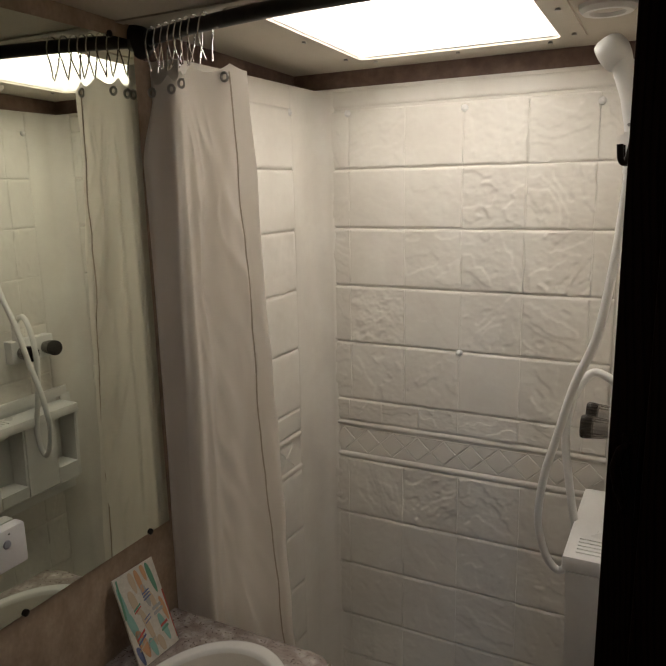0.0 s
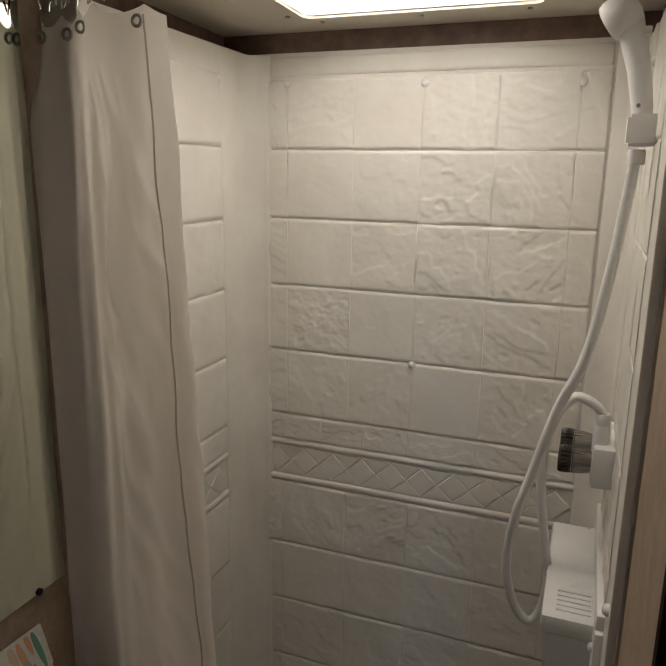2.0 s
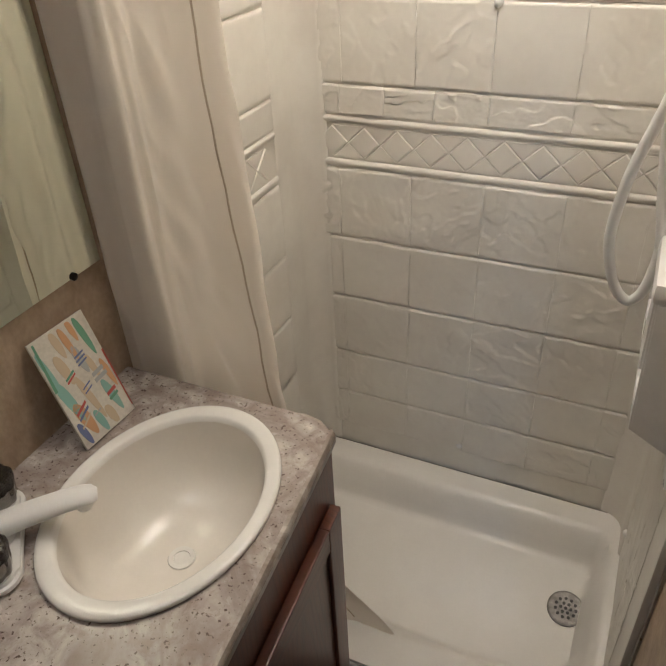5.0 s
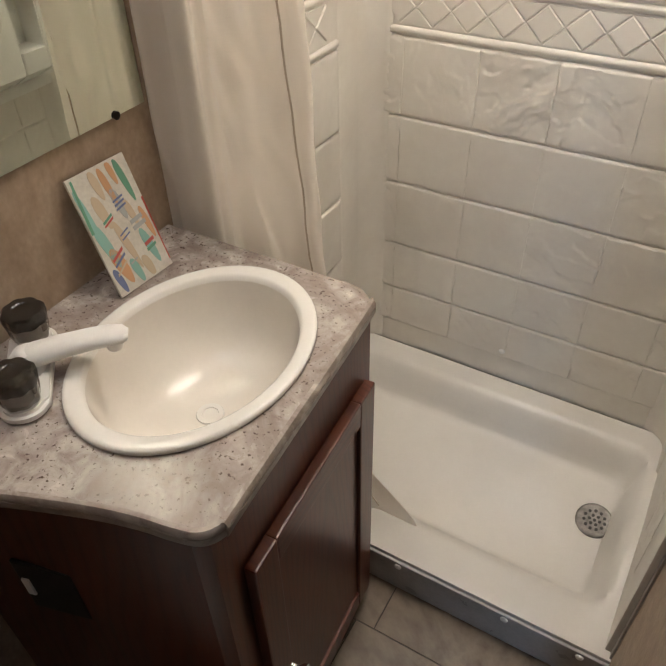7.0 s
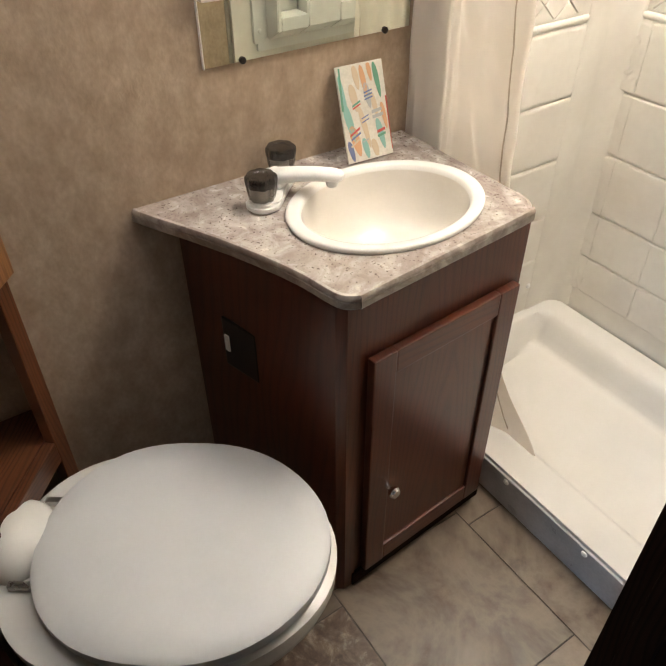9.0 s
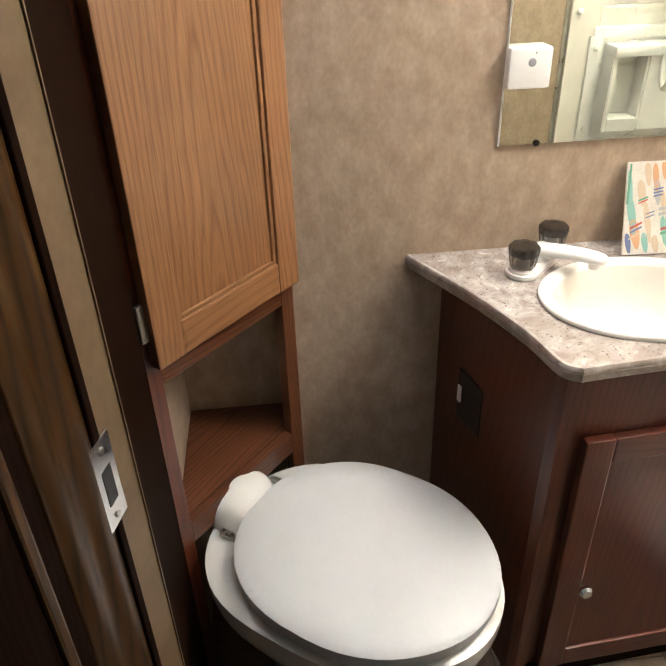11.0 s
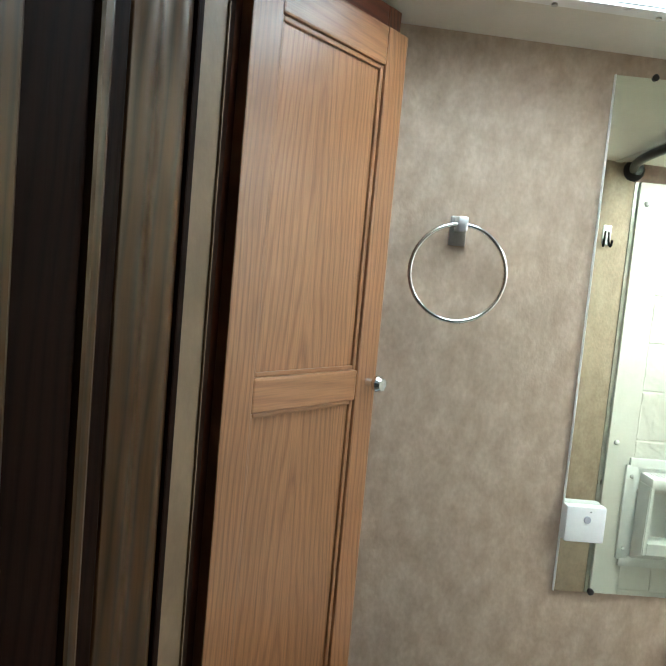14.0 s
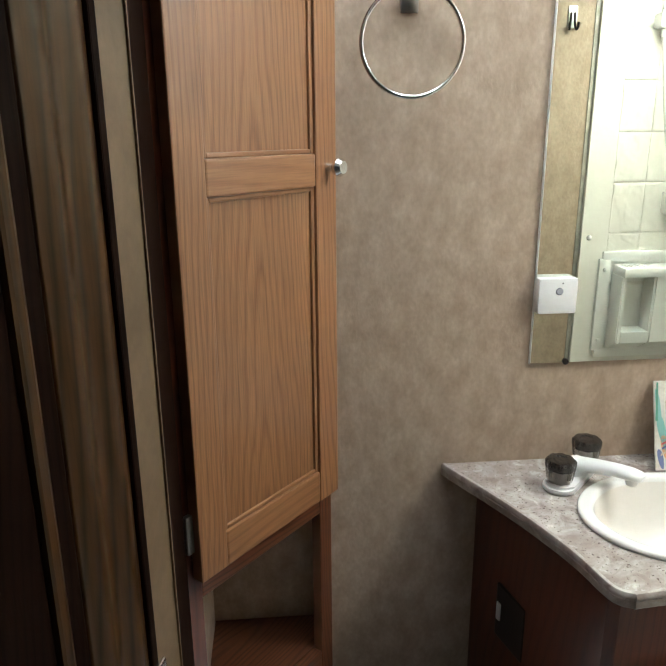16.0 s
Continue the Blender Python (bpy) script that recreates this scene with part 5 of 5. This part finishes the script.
for j, y0 in enumerate((0.273, 0.630, 0.987, 1.344)):
    for i in range(-2, 2):
        x0 = (-0.098 if j % 2 else 0.218) + PIT * i
        a0, a1, b0, b1 = max(x0, WL), min(x0 + PIT, 0.42), max(y0, 0.3), min(y0 + PIT, 1.47)
        if a1 - a0 > 0.02:
            part("tile", boxes((a0 + 0.0012, a1 - 0.0012, b0 + 0.0012, b1 - 0.0012, -0.003, 0.0), bevel=0.0008), M_FLOOR_ROUGH if j == 1 and -0.1 < a0 < 0 else M_FLOOR, floor)


# ---- relief tiles of the shower panels ----
def relief(name, u0, u1, v0, v1, rough, place, parent, n=20, lift=0.0042, seed=0):
    """One moulded stone: proud of the panel, uneven face, worn rim."""
    bm = bmesh.new()
    rows = []
    us = [u0 + 0.0001, u0 + 0.0005, u0 + 0.0042] + [u0 + 0.0042 + (u1 - u0 - 0.0084) * k / n for k in range(1, n)] + [u1 - 0.0042, u1 - 0.0005, u1 - 0.0001]
    vs = [v0 + 0.0012, v0 + 0.0018, v0 + 0.0055] + [v0 + 0.0055 + (v1 - v0 - 0.011) * k / n for k in range(1, n)] + [v1 - 0.0055, v1 - 0.0018, v1 - 0.0012]
    for j, vv in enumerate(vs):
        row = []
        for i, uu in enumerate(us):
            skirt = i in (0, len(us) - 1) or j in (0, len(vs) - 1)
            low = j in (1, len(vs) - 2)
            rim = skirt or low or i in (1, len(us) - 2)
            q = Vector((uu * 26 + seed * 3.1, vv * 26, seed * 1.7))
            q2 = Vector((uu * 55 + seed, vv * 70, seed * 2.3))
            ca, sa = math.cos(seed * 1.9), math.sin(seed * 1.9)
            q3 = Vector(((uu * ca + vv * sa) * 8, (vv * ca - uu * sa) * 20, seed * 1.3))
            lay = 2.3 * noise.noise(q3) + 0.5 * noise.noise(q) + 0.3 * noise.noise(q2)
            step = math.floor(lay) + smooth01((lay - math.floor(lay)) * 9.0 - 4.0)
            if rough > 2:
                h = lift + 0.0022 * noise.noise(q2 * 0.9) + 0.0016 * noise.noise(q2 * 2.0) + 0.0008 * step
            else:
                h = lift + rough * (0.00135 * step + 0.0007 * noise.noise(q) + 0.0006 * noise.noise(q2) + 0.0006 * noise.noise(q2 * 2.1))
            wob = 0.0012 * noise.noise(q2 * 0.6)
            row.append(bm.verts.new(place(uu + (wob if rim else 0), vv + (wob if rim else 0), (-0.0004 if j in (0, len(vs) - 1) else 0.55 * lift) if skirt else (0.40 if low else 0.93) * lift if rim else max(0.0006, h))))
        rows.append(row)
    for j in range(len(rows) - 1):
        for i in range(len(us) - 1):
            bm.faces.new((rows[j][i], rows[j][i + 1], rows[j + 1][i + 1], rows[j + 1][i]))
    return soft(part(name, bm, M_ABS, parent), 50)


ROWS_UP = [1.841, 1.70, 1.557, 1.412, 1.265, 1.112, 1.052]
ROWS_LO = [0.945, 0.785, 0.632, 0.472, 0.345, 0.235]
COLS = [-0.424, -0.375, -0.228, -0.088, 0.057, 0.201, 0.250]
ROUGH = {(0, 1): 0.7, (0, 2): 0.15, (0, 3): 0.9, (0, 4): 0.8, (1, 1): 0.25, (1, 2): 0.5, (1, 3): 1.3, (1, 4): 1.1, (2, 1): 0.25, (2, 2): 0.8, (2, 3): 1.0, (2, 4): 1.1, (3, 1): 2.3, (3, 2): 0.25, (3, 3): 0.9, (3, 4): 0.9, (4, 1): 0.7, (4, 2): 0.6, (4, 3): 0.1, (4, 4): 0.9, (5, 1): 0.9, (5, 2): 0.9, (5, 3): 1.1, (5, 4): 0.9}
rnd = random.Random(5)


def back_place(u, v, h):
    return (u, PB - h, v)


def left_place(u, v, h):
    return (PL + h, u, v)


def right_place(u, v, h):
    return (PR - h, u, v)


def tile_field(cols, place, parent, base, back=False, lift=0.0042):
    k = base
    for r, (za, zb) in enumerate(list(zip(ROWS_UP, ROWS_UP[1:])) + list(zip(ROWS_LO, ROWS_LO[1:]))):
        cc_ = cols
        if back and r >= 6:
            cc_ = [-0.440, -0.388, -0.232, -0.085, 0.068, 0.212, 0.262]
        if back and r == 5:
            cc_ = [-0.432, -0.383, -0.29, -0.19, -0.088, 0.057, 0.201, 0.252]
        for c, (ua, ub) in enumerate(zip(cc_, cc_[1:])):
            k += 1
            rg = ROUGH.get((r, c), 0.35 + 0.7 * rnd.random()) if back else 0.3 + 0.8 * rnd.random()
            relief("tile", ua, ub, zb, za, rg, place, parent, 44 if back else 24, lift, seed=k)


def band(u0, u1, place, parent, pitch=0.0705):
    """Listel band: two rails and a row of diamonds with half diamonds between."""
    def slab(pts, h, inset=0.0012):
        bm = bmesh.new()
        cu, cv = sum(p[0] for p in pts) / len(pts), sum(p[1] for p in pts) / len(pts)
        lo = [bm.verts.new(place(u, v, 0.0003)) for u, v in pts]
        hi = [bm.verts.new(place(u + (cu - u) * 0.08, v + (cv - v) * 0.08, h)) for u, v in pts]
        bm.faces.new(hi)
        for i in range(len(pts)):
            bm.faces.new((lo[i], lo[(i + 1) % len(pts)], hi[(i + 1) % len(pts)], hi[i]))
        bmesh.ops.recalc_face_normals(bm, faces=bm.faces)
        return bm
    for za, zb in ((1.036, 1.050), (0.946, 0.962)):
        bm = bmesh.new()
        a = [bm.verts.new(place(u, v, h)) for u in (u0, u1) for v, h in ((za, 0.0003), (za + 0.003, 0.0046), (zb - 0.003, 0.0046), (zb, 0.0003))]
        for i in range(3):
            bm.faces.new((a[i], a[i + 1], a[i + 5], a[i + 4]))
        bmesh.ops.recalc_face_normals(bm, faces=bm.faces)
        soft(part("band_rail", bm, M_ABS, parent), 60)
    n = max(1, round((u1 - u0) / pitch))
    p = (u1 - u0) / n
    z0, z1, zm = 0.966, 1.032, 0.999
    g = 0.0015
    for i in range(n):
        a, m, b = u0 + i * p, u0 + (i + 0.5) * p, u0 + (i + 1) * p
        part("diamond", slab([(a + g, zm), (m, z0 + g), (b - g, zm), (m, z1 - g)], 0.0031), M_ABS, parent)
        if i:
            part("half_diamond", slab([(a, zm - g), (a - p / 2 + g, z0), (a + p / 2 - g, z0)], 0.0023), M_ABS, parent)
            part("half_diamond", slab([(a, zm + g), (a + p / 2 - g, z1), (a - p / 2 + g, z1)], 0.0023), M_ABS, parent)


tile_field(COLS, back_place, surround["back"], 0, True)
band(-0.435, 0.255, back_place, surround["back"])
tile_field([1.50, 1.635, 1.868], left_place, surround["left"], 200)
band(1.50, 1.868, left_place, surround["left"])
tile_field([1.56, 1.66, 1.79, 1.868], right_place, surround["right"], 400, lift=0.0015)
band(1.56, 1.868, right_place, surround["right"])
relief("top_rail", -0.424, 0.250, 1.845, 1.885, 0.05, back_place, surround["back"], 6, 0.003, 9)

# round screw caps of the panels
for x, z in ((-0.376, 1.832), (-0.085, 1.825), (0.203, 1.820), (-0.088, 1.262), (-0.092, 0.257)):
    soft(part("screw_cap", turned([(0.0085, 0), (0.0082, 0.004), (0.005, 0.008), (0.001, 0.009)], 14, Matrix.Translation((x, PB - 0.001, z)) @ pose(0, 0, 0, 90)), M_WHITE, surround["back"]), 60)
for y, z in ((1.86, 1.83), (1.50, 1.83), (1.50, 1.10), (1.86, 0.26)):
    for sgn, px, pn in ((90, PL, "left"), (-90, PR, "right")):
        soft(part("screw_cap", turned([(0.0085, 0), (0.0082, 0.004), (0.005, 0.008), (0.001, 0.009)], 14, Matrix.Translation((px, y, z)) @ pose(0, 0, 0, 0, sgn)), M_WHITE, surround[pn]), 60)
